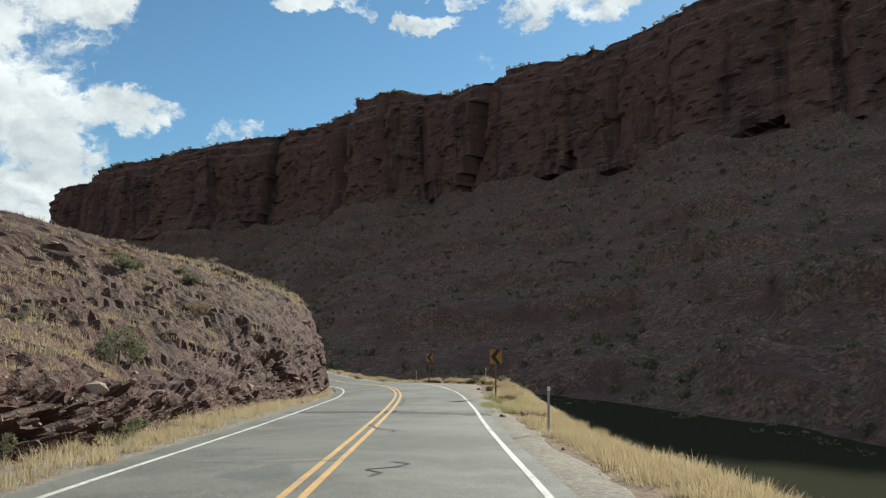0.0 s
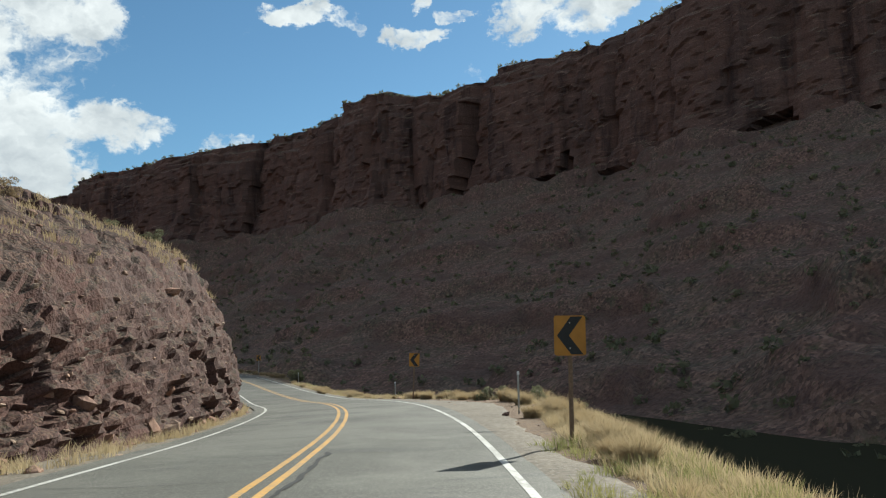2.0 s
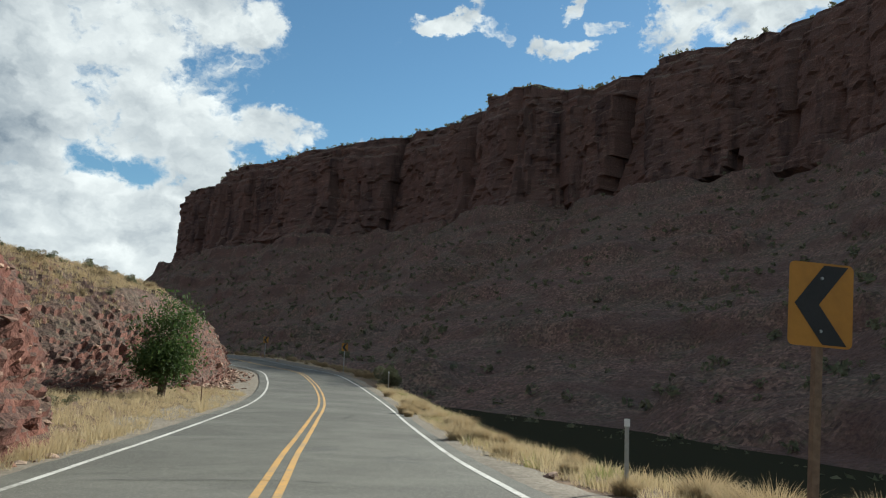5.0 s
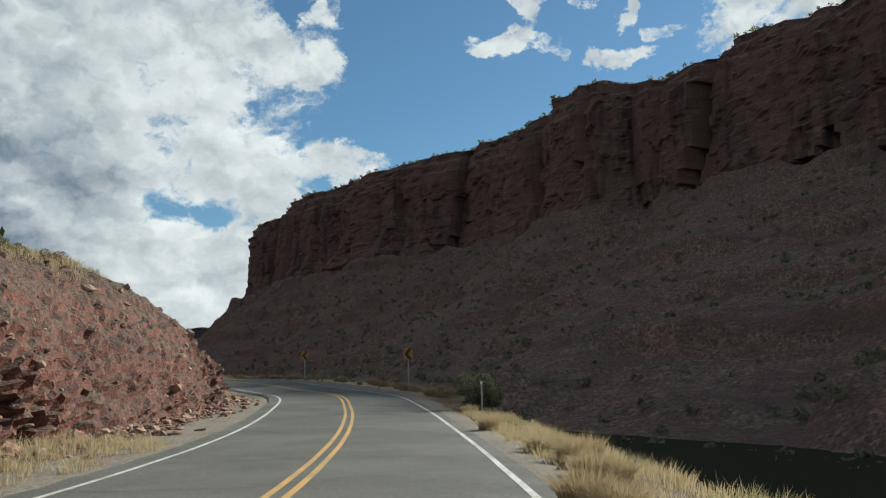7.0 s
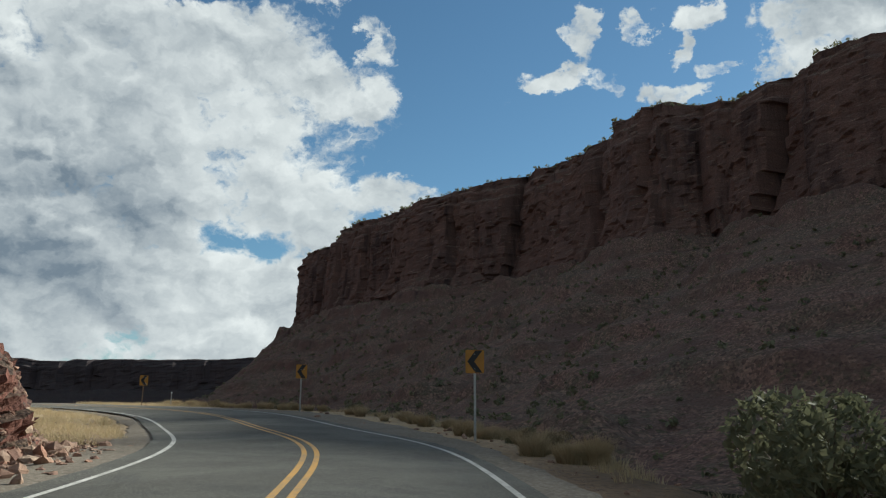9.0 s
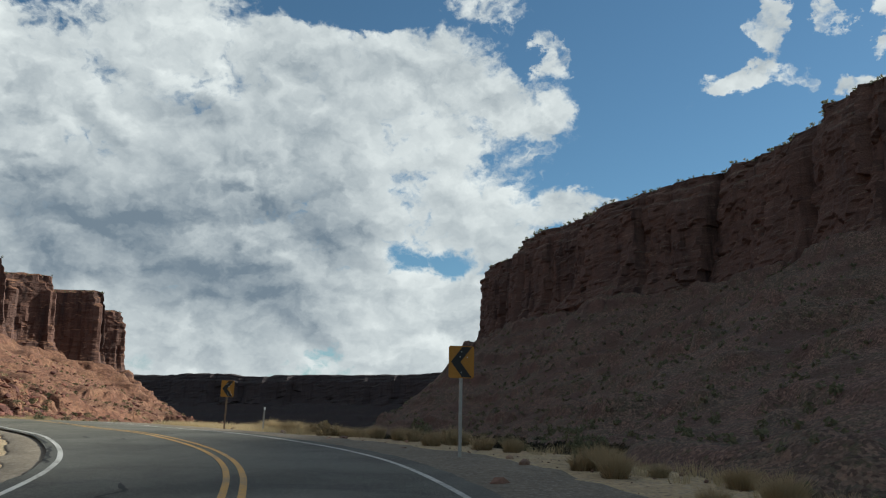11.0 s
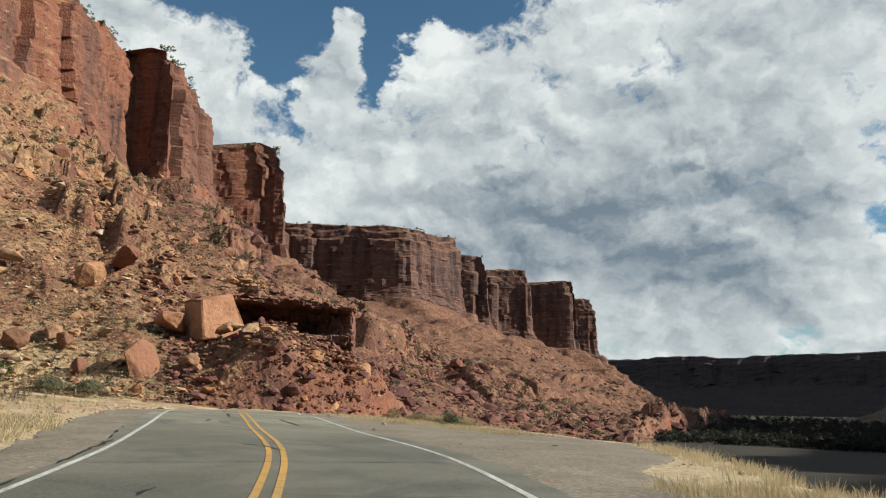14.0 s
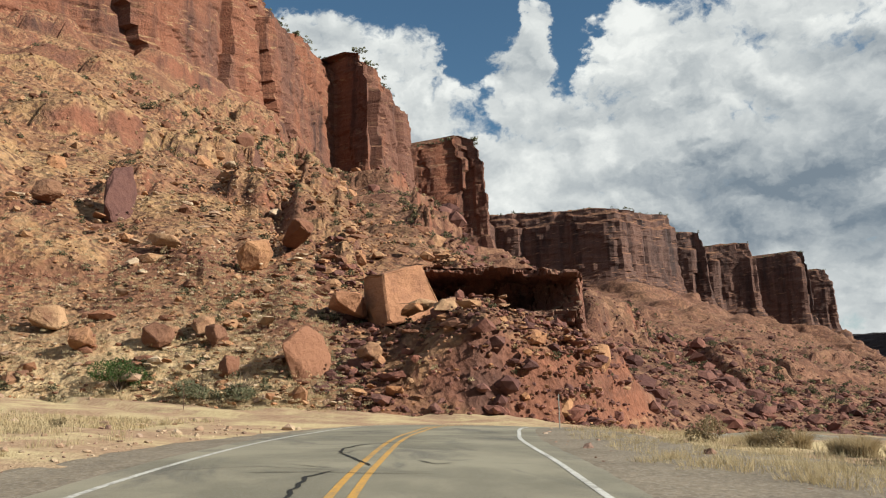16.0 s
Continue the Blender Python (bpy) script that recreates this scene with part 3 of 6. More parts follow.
def gravel_material():
    m, k, b = material("shoulder_gravel")
    p = place(k)
    peb = k.voronoi(p, 22.0, out=1)
    fine = k.noise(p, 7.0, 6.0, 0.7)
    c = k.mix(k.ramp(k.noise(p, 0.35, 5.0, 0.6), 0.35, 0.65), (0.180, 0.152, 0.118), (0.22, 0.187, 0.146))
    c = k.mix(k.ramp(k.math("ADD", k.sep(p)[0], k.math("MULTIPLY", k.noise(p, 0.1, 4.0, 0.6), 16.0)), -22.0, -46.0), c, k.mix(k.ramp(k.noise(p, 0.5, 5.0, 0.6), 0.35, 0.65), (0.20, 0.162, 0.121), (0.26, 0.214, 0.160)))
    c = k.mix(k.ramp(fine, 0.35, 0.7), k.mix(1.0, c, (0.62, 0.62, 0.63), "MULTIPLY"), c)
    c = k.mix(k.math("MULTIPLY", k.ramp(k.sep(peb)[0], 0.65, 0.95), 0.4), c, (0.323, 0.293, 0.246))
    c = k.mix(k.math("MULTIPLY", k.ramp(k.sep(peb)[1], 0.7, 0.95), 0.35), c, (0.085, 0.075, 0.065))
    k.put(b.inputs["Base Color"], c)
    b.inputs["Roughness"].default_value = 0.95
    b.inputs["Specular IOR Level"].default_value = 0.15
    bump(k, b, k.math("ADD", fine, k.math("MULTIPLY", k.noise(p, 45.0, 3.0, 0.6), 0.6)), 0.45, 0.02)
    return m


M_GRAVEL = gravel_material()


def build_shoulders():
    s = np.arange(-60, 300, 0.4)
    z = s * 0
    for lat0, lat1 in ((EDGE - 0.35, np.maximum(np.interp(s, BRINK_S, BRINK) - 1.9 + 2.0 * sstep(s, 200, 206) * (1 - sstep(s, 222, 230)), EDGE + 0.7)), (-EDGE + 0.35, -EDGE - np.interp(s, [0, 55, 68, 95, 110, 140, 158, 185, 200, 215, 235, 250], [2.2, 1.9, 0.7, 2.5, 2.2, 2.0, 0.7, 0.6, 1.3, 2.2, 2.0, 1.0]))):
        rag = 0.35 * fbm(np.column_stack([s * 0.35, z + lat0, z]), 4) + 0.12 * fbm(np.column_stack([s * 2.1, z + lat0, z]), 3)
        f = np.linspace(0, 1, 16)
        lat = lat0 + (lat1 + rag - lat0)[:, None] * f
        p = at(np.repeat(s, 16), lat.ravel())
        p[:, 2] = ground_z(p[:, :2]) + 0.018 * (1 - np.tile(f, len(s)) ** 4) + 0.14 * np.tile(f * (1 - f), len(s)) - 0.08 * (np.tile(f, len(s)) > 0.99)
        ob = new("shoulder", mesh_of("shoulder", p, grid_faces(len(s), 16, lat0 > 0), M_GRAVEL))
        tagged(ob, "grey-brown gravel shoulder beside the asphalt", "shoulder", kind="structure")


build_ground()
road = build_road()
build_shoulders()
river = new("water", mesh_of("water", [(-3400, -3400, -11.2), (3400, -3400, -11.2), (3400, 3400, -11.2), (-3400, 3400, -11.2)], [(0, 1, 2, 3)], M_WATER))
tagged(river, "murky green river in the shade of the canyon", "river", kind="structure")


# ---------------------------------------------------------------- canyon walls
def resample(a, n, sharp=True):
    """Rows of a resampled to n, evenly along the first two columns."""
    t = np.r_[0, np.cumsum(np.linalg.norm(np.diff(a[:, :2], axis=0), axis=1))]
    q = np.linspace(0, t[-1], n)
    return np.stack([np.interp(q, t, a[:, k]) for k in range(a.shape[1])], -1)


LEDGES = ((-10, 9.0, 2.5), (-24, 5.0, 2.0), (-42, 6.0, 2.0), (-62, 7.0, 2.5), (-82, 5.0, 2.0), (-100, 6.0, 2.0), (-118, 5.0, 2.0), (-133, 4.0, 1.5), (-144, 3.5, 1.2))


def canyon_wall(name, label, cols, n, rows, mat, heights, power=0.9, rough=1.0, seed=0.0, stretch=None, back=260.0, joint=1.0, beds=1.3, cutbank=None, settle=False):
    """A wall of the canyon: a rubble slope rising to a jointed cliff, its ledgy rim and the mesa's top.
    cols: rim x, y, the cliff foot's z, slope toe x, y, z; heights: distance along the rim and its z."""
    c = resample(cols, n) if stretch is None else stretch(cols, n)
    rim, foot_z, toe = c[:, :2], c[:, 2], c[:, 3:6]
    rim_z = np.interp(np.r_[0, np.cumsum(np.linalg.norm(np.diff(rim, axis=0), axis=1))], *np.array(heights, float).T)
    bank = cutbank(toe) if cutbank else None
    if settle:
        toe[:, 2] = ground_z(toe[:, :2]) - 0.4
    tang = np.gradient(rim, axis=0)
    ker = np.ones(9) / 9
    tang = np.stack([np.convolve(np.pad(tang[:, i], 4, mode="edge"), ker, "valid") for i in (0, 1)], -1)
    tang /= np.linalg.norm(tang, axis=1)[:, None] + 1e-9
    out = np.stack([-tang[:, 1], tang[:, 0]], -1)
    side = np.sign(((toe[:, :2] - rim) * out).sum())
    out *= side
    wide = np.hanning(2 * (n // 10) + 1)
    wide /= wide.sum()
    broad = np.stack([np.convolve(np.pad(out[:, i], n // 10, mode="edge"), wide, "valid") for i in (0, 1)], -1)
    broad /= np.linalg.norm(broad, axis=1)[:, None] + 1e-9
    nt, nc = rows
    verts = []
    along = np.r_[0, np.cumsum(np.linalg.norm(np.diff(rim, axis=0), axis=1))]
    foot = rim + out * 12.0
    verts.append(np.column_stack([toe[:, :2] + out * 6.0, toe[:, 2] - 9.0]))
    # slope
    us = np.linspace(0, 1, nt) ** 1.5
    for u in us:
        xy = toe[:, :2] * (1 - u) + foot * u
        z = toe[:, 2] + (foot_z - toe[:, 2]) * u ** (power(toe) if callable(power) else power)
        verts.append(np.column_stack([xy, z]))
    # cliff, leaning back a little, then a stepped rim
    for w in np.linspace(0.02, 1, nc):
        lean = 3.5 * (1 - w) + 8.5 * (1 - w) ** 6
        verts.append(np.column_stack([rim + out * lean, foot_z + (rim_z - foot_z) * w]))
    for w in (3, 12, 40, 120, back):
        verts.append(np.column_stack([rim - broad * w, rim_z + min(w, 12) * 0.25]))
    nr, nt, us = len(verts), nt + 1, np.r_[0, us]
    v = np.array(verts)
    k = np.arange(nr)
    # relief
    flat = v.reshape(-1, 3)
    q = flat + seed
    cliffness = np.where((k >= nt - 2) & (k < nt + nc), 1.0, 0.0)
    cliffness[nt - 2], cliffness[nt + nc], cliffness[nt + nc + 1] = 0.4, 0.9, 0.6
    cl = np.repeat(cliffness, n)
    col = np.column_stack([q[:, 0], q[:, 1], q[:, 2] * 0.22])
    q2 = q * (0.02, 0.02, 0.0)
    wq = np.column_stack([fbm(q2, 2), fbm(q2 + 31, 2)]) * 18
    q = q + np.column_stack([wq, np.zeros(len(q))])
    d1, d2, idn = cells(np.column_stack([q[:, 0] / 44, q[:, 1] / 44, q[:, 2] * 0 + 0.5]))
    e1, e2, ien = cells(np.column_stack([q[:, 0] / 19, q[:, 1] / 19, q[:, 2] / 150]))
    _, _, ibl = cells(q / (14, 14, 21))
    _, _, ibs = cells(q / (5, 5, 8))
    strata = perlin(np.column_stack([q[:, 0] * 0.004, q[:, 1] * 0.004, q[:, 2] * 0.14])) + 0.5 * perlin(np.column_stack([q[:, 0] * 0.01, q[:, 1] * 0.01, q[:, 2] * 0.5 + 5]))
    push = cl * rough * joint * (19 * (idn - 0.5) + 2.6 * (ien - 0.5) + 4.4 * (ibl - 0.5) + 2.2 * (ibs - 0.5) + 4 * fbm(col * 0.012, 3) - 4.0 * np.exp(-((d2 - d1) * 11) ** 2) + beds * strata)
    slope = 1 - cl
    slope[(k >= nt + nc).repeat(n)] = 0.35
    lo = np.repeat(sstep(np.r_[us, np.ones(nr - nt)], 0.0, 0.12), n)
    zs = slope * lo * rough * (4.5 * fbm(q * 0.022, 4) + 0.8 * fbm(q * 0.16 + 7, 3)) + slope * lo * 2.2 * sstep(strata, 0.1, 0.5)
    b1, b2, ib = cells(q / (9, 9, 5))
    g1, g2, ig = cells(q / (3.4, 3.4, 2.2))
    zs += slope * lo * (1.1 * np.maximum(ib - 0.6, 0) * 2.6 * sstep(b2 - b1, 0.02, 0.22) + 0.45 * np.maximum(ig - 0.45, 0) * 2 * sstep(g2 - g1, 0.02, 0.25))
    gully = slope * lo * rough * -2.0 * np.maximum(0, 0.25 - np.abs(perlin(np.column_stack([np.tile(along, nr) * 0.028, q[:, 2] * 0.006, q[:, 2] * 0 + seed])))) * 2
    top = np.repeat(np.where(k < nt, 0, np.clip((k - nt) / (nc - 1), 0, 1)), n)
    wave = top + 0.10 * perlin(np.column_stack([q[:, 0] * 0.02, q[:, 1] * 0.02, q[:, 2] * 0])) + 0.03 * (ibl - 0.5)
    setback = (2.0 + 7.0 * idn) * sstep(wave, 0.80, 0.84) + (1.0 + 5.0 * ien) * sstep(wave, 0.91, 0.95)
    o = np.tile(out, (nr, 1))
    flat[:, :2] += o * push[:, None] - np.tile(broad, (nr, 1)) * setback[:, None]
    # benches: hard beds stand out of the slope as low broken cliffs
    if bank is not None:
        zs += np.tile(bank, nr) * (1 + 0.7 * (ib - 0.5) + 0.5 * (ig - 0.5)) * np.repeat(sstep(np.r_[us, np.ones(nr - nt)], 0.0, 0.007) * (1 - sstep(np.r_[us, np.ones(nr - nt)], 0.010, 0.045)), n)
    rel = (q[:, 2] - seed) - np.tile(foot_z, nr)
    for level, rise, thick in LEDGES:
        wav = level + 6 * perlin(np.column_stack([q[:, 0] * 0.01, q[:, 1] * 0.01, q[:, 2] * 0 + level])) + 2.5 * (ib - 0.5) + 1.2 * (ig - 0.5)
        gate = sstep(perlin(np.column_stack([np.tile(along, nr) * 0.02, q[:, 2] * 0 + level, q[:, 2] * 0 + seed])), -0.10, 0.04)
        zs += slope * lo * gate * rise * (sstep(rel, wav - thick, wav) - sstep(rel, wav, wav + 5 * thick))
    flat[:, 2] += zs + gully
    rim_rows = (k >= nt + nc - 2).repeat(n)
    flat[:, 2] += rim_rows * (3.0 * fbm(q * 0.05 + 3, 3) + 2.0 * fbm(q * 0.009 + 11, 2))
    me = mesh_of(name, flat, grid_faces(nr, n, side > 0), mat)
    me.polygons.foreach_set("use_smooth", np.repeat(np.arange(nr - 1) < nt - 3, n - 1))
    ob = new(name, me)
    tagged(ob, label, "canyon wall", kind="structure")
    return flat.reshape(nr, n, 3), out


FAR = np.array([
    (560, 150), (430, 260), (300, 365), (200, 430), (150, 470), (136, 508), (110, 553), (90, 560), (52, 586), (38, 612), (6, 650), (-44, 645), (-78, 688), (-90, 723),
    (-136, 758), (-165, 782), (-210, 792), (-261, 812), (-320, 872), (-383, 908), (-440, 1000), (-493, 1028), (-470, 1120), (-400, 1220), (-300, 1400),
], float)
_t = np.gradient(FAR, axis=0)
_t[:] = np.array([np.convolve(np.pad(_t[:, i], 2, mode="edge"), np.ones(5) / 5, "valid") for i in (0, 1)]).T
_t /= np.linalg.norm(_t, axis=1)[:, None]
_toe = FAR + np.stack([-_t[:, 1], _t[:, 0]], -1) * 195
_bank = spline(np.array([(66, -120), (50, 0), (43, 60), (34, 112), (16, 152), (-12, 192), (-52, 224), (-100, 266), (-150, 340), (-200, 440), (-260, 560), (-330, 680)], float), 4.0)
_near = np.stack([np.interp(np.linspace(0, 1, 19), np.linspace(0, 1, len(_bank)), _bank[:, i]) for i in (0, 1)], -1)
_toe[:19] = _near * np.linspace(1, 0.72, 19)[:, None] + _toe[:19] * np.linspace(0, 0.28, 19)[:, None]
FAR_COLS = np.column_stack([FAR, np.full(len(FAR), 108.0), _toe, np.full(len(FAR), -13.5)])
FAR_RIM = [(0, 200), (600, 201), (645, 198), (700, 202), (745, 199), (780, 200), (825, 204), (860, 208), (890, 209), (905, 204), (920, 199), (975, 204), (1000, 201), (1060, 199), (1085, 196), (1115, 194), (1160, 201), (1265, 203), (1400, 199), (2000, 200)]
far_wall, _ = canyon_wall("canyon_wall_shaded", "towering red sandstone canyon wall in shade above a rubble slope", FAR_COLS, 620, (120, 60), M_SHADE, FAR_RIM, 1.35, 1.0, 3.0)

# rim x, y, cliff foot z, slope toe x, y, z
LEFT = np.array([
    (-330, -150, 150, -190, -60, 10), (-400, 20, 155, -162, 90, 6), (-455, 130, 148, -152, 150, 3), (-520, 178, 146, -146, 170, 2), (-575, 200, 140, -142, 178, 1),
    (-624, 231, 136, -141, 185, 0.5), (-600, 250, 134, -141, 193, 0), (-650, 282, 132, -143, 200, -0.3), (-752, 296, 124, -147, 205, -0.6), (-746, 320, 117, -158, 214, -1.5),
    (-729, 369, 114, -176, 240, -5), (-900, 400, 124, -195, 285, -10), (-1008, 455, 124, -238, 348, -13), (-925, 579, 121, -370, 490, -13), (-958, 668, 112, -480, 620, -13),
    (-1120, 690, 115, -540, 680, -13), (-1062, 775, 113, -640, 770, -13), (-1200, 800, 112, -700, 790, -13), (-1150, 905, 110, -800, 900, -13), (-1310, 960, 106, -880, 990, -13),
    (-1230, 1060, 104, -950, 1060, -13), (-1400, 1080, 102, -1030, 1130, -13), (-1333, 1179, 100, -1120, 1220, -13), (-1550, 1230, 95, -1320, 1340, -13),
], float)


def near_dense(cols, n):
    """More columns where the slope comes near the road."""
    w = np.array([1.0, 1.2, 1.6, 2, 2, 2, 2, 2, 1.8, 1.6, 1.4] + [1.0] * 13)
    t = np.r_[0, np.cumsum(np.linalg.norm(np.diff(cols[:, :2], axis=0), axis=1) * (w[1:] + w[:-1]) / 2)]
    q = np.linspace(0, t[-1], n)
    return np.stack([np.interp(q, t, cols[:, i]) for i in range(6)], -1)


LEFT_RIM = [(0, 234), (445, 234), (470, 239), (520, 236), (550, 234), (565, 230), (582, 224), (605, 223), (618, 211), (630, 206), (760, 222), (790, 219), (802, 226), (830, 222), (1100, 217), (1190, 213), (1280, 211), (1320, 214), (1650, 217), (1880, 220), (1915, 212), (2150, 228), (2185, 220), (2205, 205), (2480, 215), (3000, 215)]
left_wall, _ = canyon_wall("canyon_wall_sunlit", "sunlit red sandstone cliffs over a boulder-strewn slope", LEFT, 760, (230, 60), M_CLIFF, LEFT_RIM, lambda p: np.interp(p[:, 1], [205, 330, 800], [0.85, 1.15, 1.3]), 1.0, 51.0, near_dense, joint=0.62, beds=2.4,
                             cutbank=lambda p: 4.4 * sstep(p[:, 1], 184, 194) * (1 - sstep(p[:, 1], 212, 224)) + 6.0 * sstep(p[:, 1], 270, 330), settle=True)

MESA = np.array([(-2900, 1500), (-2300, 1750), (-1900, 1900), (-1500, 2100), (-1100, 2250), (-700, 2350), (-200, 2500)], float)
MESA_COLS = np.column_stack([MESA, np.full(len(MESA), 75.0), MESA + (35, -65), np.full(len(MESA), -12.0)])
MESA_RIM = [(0, 152), (1000, 153), (1020, 158), (1180, 158), (1200, 151), (1290, 151), (1310, 156), (1700, 158), (1800, 164), (3000, 164)]
canyon_wall("canyon_wall_distant", "distant flat-topped mesa in shade across the river", MESA_COLS, 200, (24, 18), M_DISTANT_SHADE, MESA_RIM, 1.0, 1.0, 90.0)


# ---------------------------------------------------------------- the road cut and its hillside
# distance along the road, toe from the middle, run and height of the steep face, heights 8 m and 25 m behind it
CUT = np.array([
    (-60, 6.5, 2.0, 2.0, 4.5, 11.0), (5, 6.4, 1.0, 1.9, 4.0, 11.5), (17, 6.0, 1.1, 2.2, 4.2, 12), (28, 6.3, 1.6, 1.6, 5.0, 13), (40, 5.9, 1.7, 3.2, 7.0, 13.5), (50, 4.95, 1.6, 5.4, 8.6, 13.8),
    (62, 4.6, 1.6, 6.8, 9.3, 13.2), (70, 4.55, 1.7, 6.4, 9.0, 12.8), (77, 4.6, 1.8, 6.0, 8.4, 12.4), (82, 4.8, 1.8, 5.4, 7.8, 12.4), (87, 5.5, 1.9, 4.4, 7.4, 12.4), (89.5, 7.4, 2.6, 3.4, 7.2, 12.6), (92, 11, 4.0, 1.8, 7.4, 12.8), (96, 13, 5.0, 1.6, 7.8, 13), (106, 10, 4.0, 3.0, 8.6, 12.8),
    (117, 7.9, 2.8, 5.6, 7.8, 11), (133, 6.3, 3.6, 6.1, 8.2, 10.8), (145, 6.2, 3.8, 4.8, 7.2, 9.5), (153, 10.5, 4.0, 1.6, 3.6, 6.5), (166, 15, 5.0, 0.7, 1.8, 4.0),
])


def build_cut():
    s = np.arange(-60, 166, 0.27)
    toe, run, face, h8, h25 = (np.interp(s, CUT[:, 0], CUT[:, k]) for k in range(1, 6))
    ker = np.hanning(23) / np.hanning(23).sum()
    toe, run, face, h8, h25 = (np.convolve(np.pad(a, 11, mode="edge"), ker, "valid") for a in (toe, run, face, h8, h25))
    rows = []
    rows.append((toe - 0.5, s * 0 - 0.9, 0.0))
    for f in np.linspace(0, 1, 44):
        rows.append((toe + run * (0.34 * f + 0.91 * f ** 2.8), -0.15 + (face + 0.15) * f, sstep(f, 0, 0.1) * (1 - 0.55 * sstep(f, 0.55, 0.85))))
    for f in np.linspace(0, 1, 36)[1:]:
        rows.append((toe + run * (1.25 - 0.25 * f) + 8 * f, face + (h8 - face) * (1.35 * f - 0.35 * f * f), 0.45))
    for f in np.linspace(0, 1, 30)[1:]:
        rows.append((toe + run + 8 + 17 * f, h8 + (h25 - h8) * f, 0.45))
    for w, dz in ((12, 1.2), (28, 2.5), (34, -10)):
        rows.append((toe + run + 25 + w, h25 + dz, 0.3))
    n, nr = len(s), len(rows)
    v = np.array([np.column_stack([*at(s, -d).T[:2], np.interp(s, S, LINE[:, 2]) + h]) for d, h, _ in rows]).reshape(-1, 3)
    g = v.reshape(nr, n, 3)
    du, dv = np.gradient(g, axis=0), np.gradient(g, axis=1)
    nm = np.cross(dv, du).reshape(-1, 3)
    nm /= np.linalg.norm(nm, axis=1)[:, None] + 1e-9
    nm *= np.sign(nm[:, 2:3] + 0.01)
    rock = np.repeat(np.array([r[2] for r in rows]), n)
    q = v + 31.0
    warp = np.column_stack([fbm(q * 0.5, 2), fbm(q * 0.5 + 9, 2), fbm(q * 0.5 + 19, 2)]) * 0.7
    d1, d2, i1 = cells((q + warp) * (0.36, 0.36, 1.1))
    e1, e2, i2 = cells((q + warp * 0.5) * (1.0, 1.0, 3.2))
    c1, c2, i3 = cells((q + warp * 0.3) * (2.8, 2.8, 7.0))
    bed = perlin(np.column_stack([q[:, 0] * 0.05, q[:, 1] * 0.05, q[:, 2] * 1.3])) + 0.5 * perlin(np.column_stack([q[:, 0] * 0.12, q[:, 1] * 0.12, q[:, 2] * 3.6]))
    hard = rock * (0.5 + 0.8 * sstep(perlin(q * 0.11), -0.25, 0.3))
    fan = np.tile(sstep(s, 86, 98), nr)          # the second mound is finer and crumblier
    push = hard * (0.62 * (1 - 0.75 * fan) * (i1 - 0.5) + 0.40 * (i2 - 0.5) + (0.20 + 0.12 * fan) * (i3 - 0.5) + 0.50 * (1 - 0.6 * fan) * bed - 0.12 * np.exp(-((d2 - d1) * 7) ** 2) - 0.10 * np.exp(-((e2 - e1) * 7) ** 2)) + 0.55 * rock * fbm(q * 0.16, 3)
    soft = (1 - rock) * sstep(np.repeat(np.arange(nr), n), 2, 8)
    push += soft * (0.8 * fbm(q * 0.09, 3) + 0.22 * fbm(q * 0.7, 3) + 0.25 * np.maximum(i2 - 0.6, 0))
    v = v + nm * push[:, None]
    ob = new("road_cut", mesh_of("road_cut", v, grid_faces(nr, n), M_CUT, smooth=False))
    tagged(ob, "blasted red-brown rock cut with a scrubby hillside above", "rock cut", kind="structure")
    return v.reshape(nr, n, 3), s


cut, cut_s = build_cut()

# ---------------------------------------------------------------- plants
def leaf_material(name, dry, green, spread=0.5):
    m, k, b = material(name)
    geo = k.n("ShaderNodeNewGeometry")
    r = geo.outputs["Random Per Island"]
    patch = k.noise(geo.outputs["Position"], 0.5, 3.0, 0.5)
    f = k.math("ADD", k.math("MULTIPLY", r, spread), k.math("MULTIPLY", k.ramp(patch, 0.35, 0.65), 1 - spread))
    c = k.mix(f, dry, green)
    c = k.mix(k.math("MULTIPLY", k.noise(geo.outputs["Position"], 30.0, 2.0, 0.5), 0.5), c, tuple(x * 0.6 for x in dry))
    k.put(b.inputs["Base Color"], c)
    b.inputs["Roughness"].default_value = 0.75
    b.inputs["Specular IOR Level"].default_value = 0.2
    tr = k.n("ShaderNodeBsdfTranslucent")
    k.put(tr.inputs[0], c)
    mx = k.n("ShaderNodeMixShader")
    mx.inputs[0].default_value = 0.4
    k.put(mx.inputs[1], b.outputs[0]), k.put(mx.inputs[2], tr.outputs[0])
    out = next(n for n in k.t.nodes if n.type == "OUTPUT_MATERIAL")
    k.put(out.inputs[0], mx.outputs[0])
    return m


M_GRASS = leaf_material("dry_grass", (0.367, 0.273, 0.148), (0.468, 0.382, 0.242))
M_GOLD = leaf_material("golden_grass", (0.42, 0.325, 0.180), (0.53, 0.44, 0.280))
M_GREENGRASS = leaf_material("greening_grass", (0.328, 0.296, 0.125), (0.211, 0.234, 0.086))
M_SAGE = leaf_material("sage_leaf", (0.187, 0.183, 0.109), (0.117, 0.129, 0.074))
M_DRYBUSH = leaf_material("dry_brush", (0.281, 0.203, 0.117), (0.195, 0.164, 0.094))
M_GREEN = leaf_material("green_leaf", (0.078, 0.117, 0.035), (0.043, 0.078, 0.023))
M_DARKSAGE = leaf_material("dark_sage_leaf", (0.120, 0.112, 0.064), (0.070, 0.080, 0.040))
# near-black leaves hold the shade of the river flat
M_THICKET = leaf_material("shaded_thicket_leaf", (0.036, 0.034, 0.025), (0.028, 0.032, 0.022))
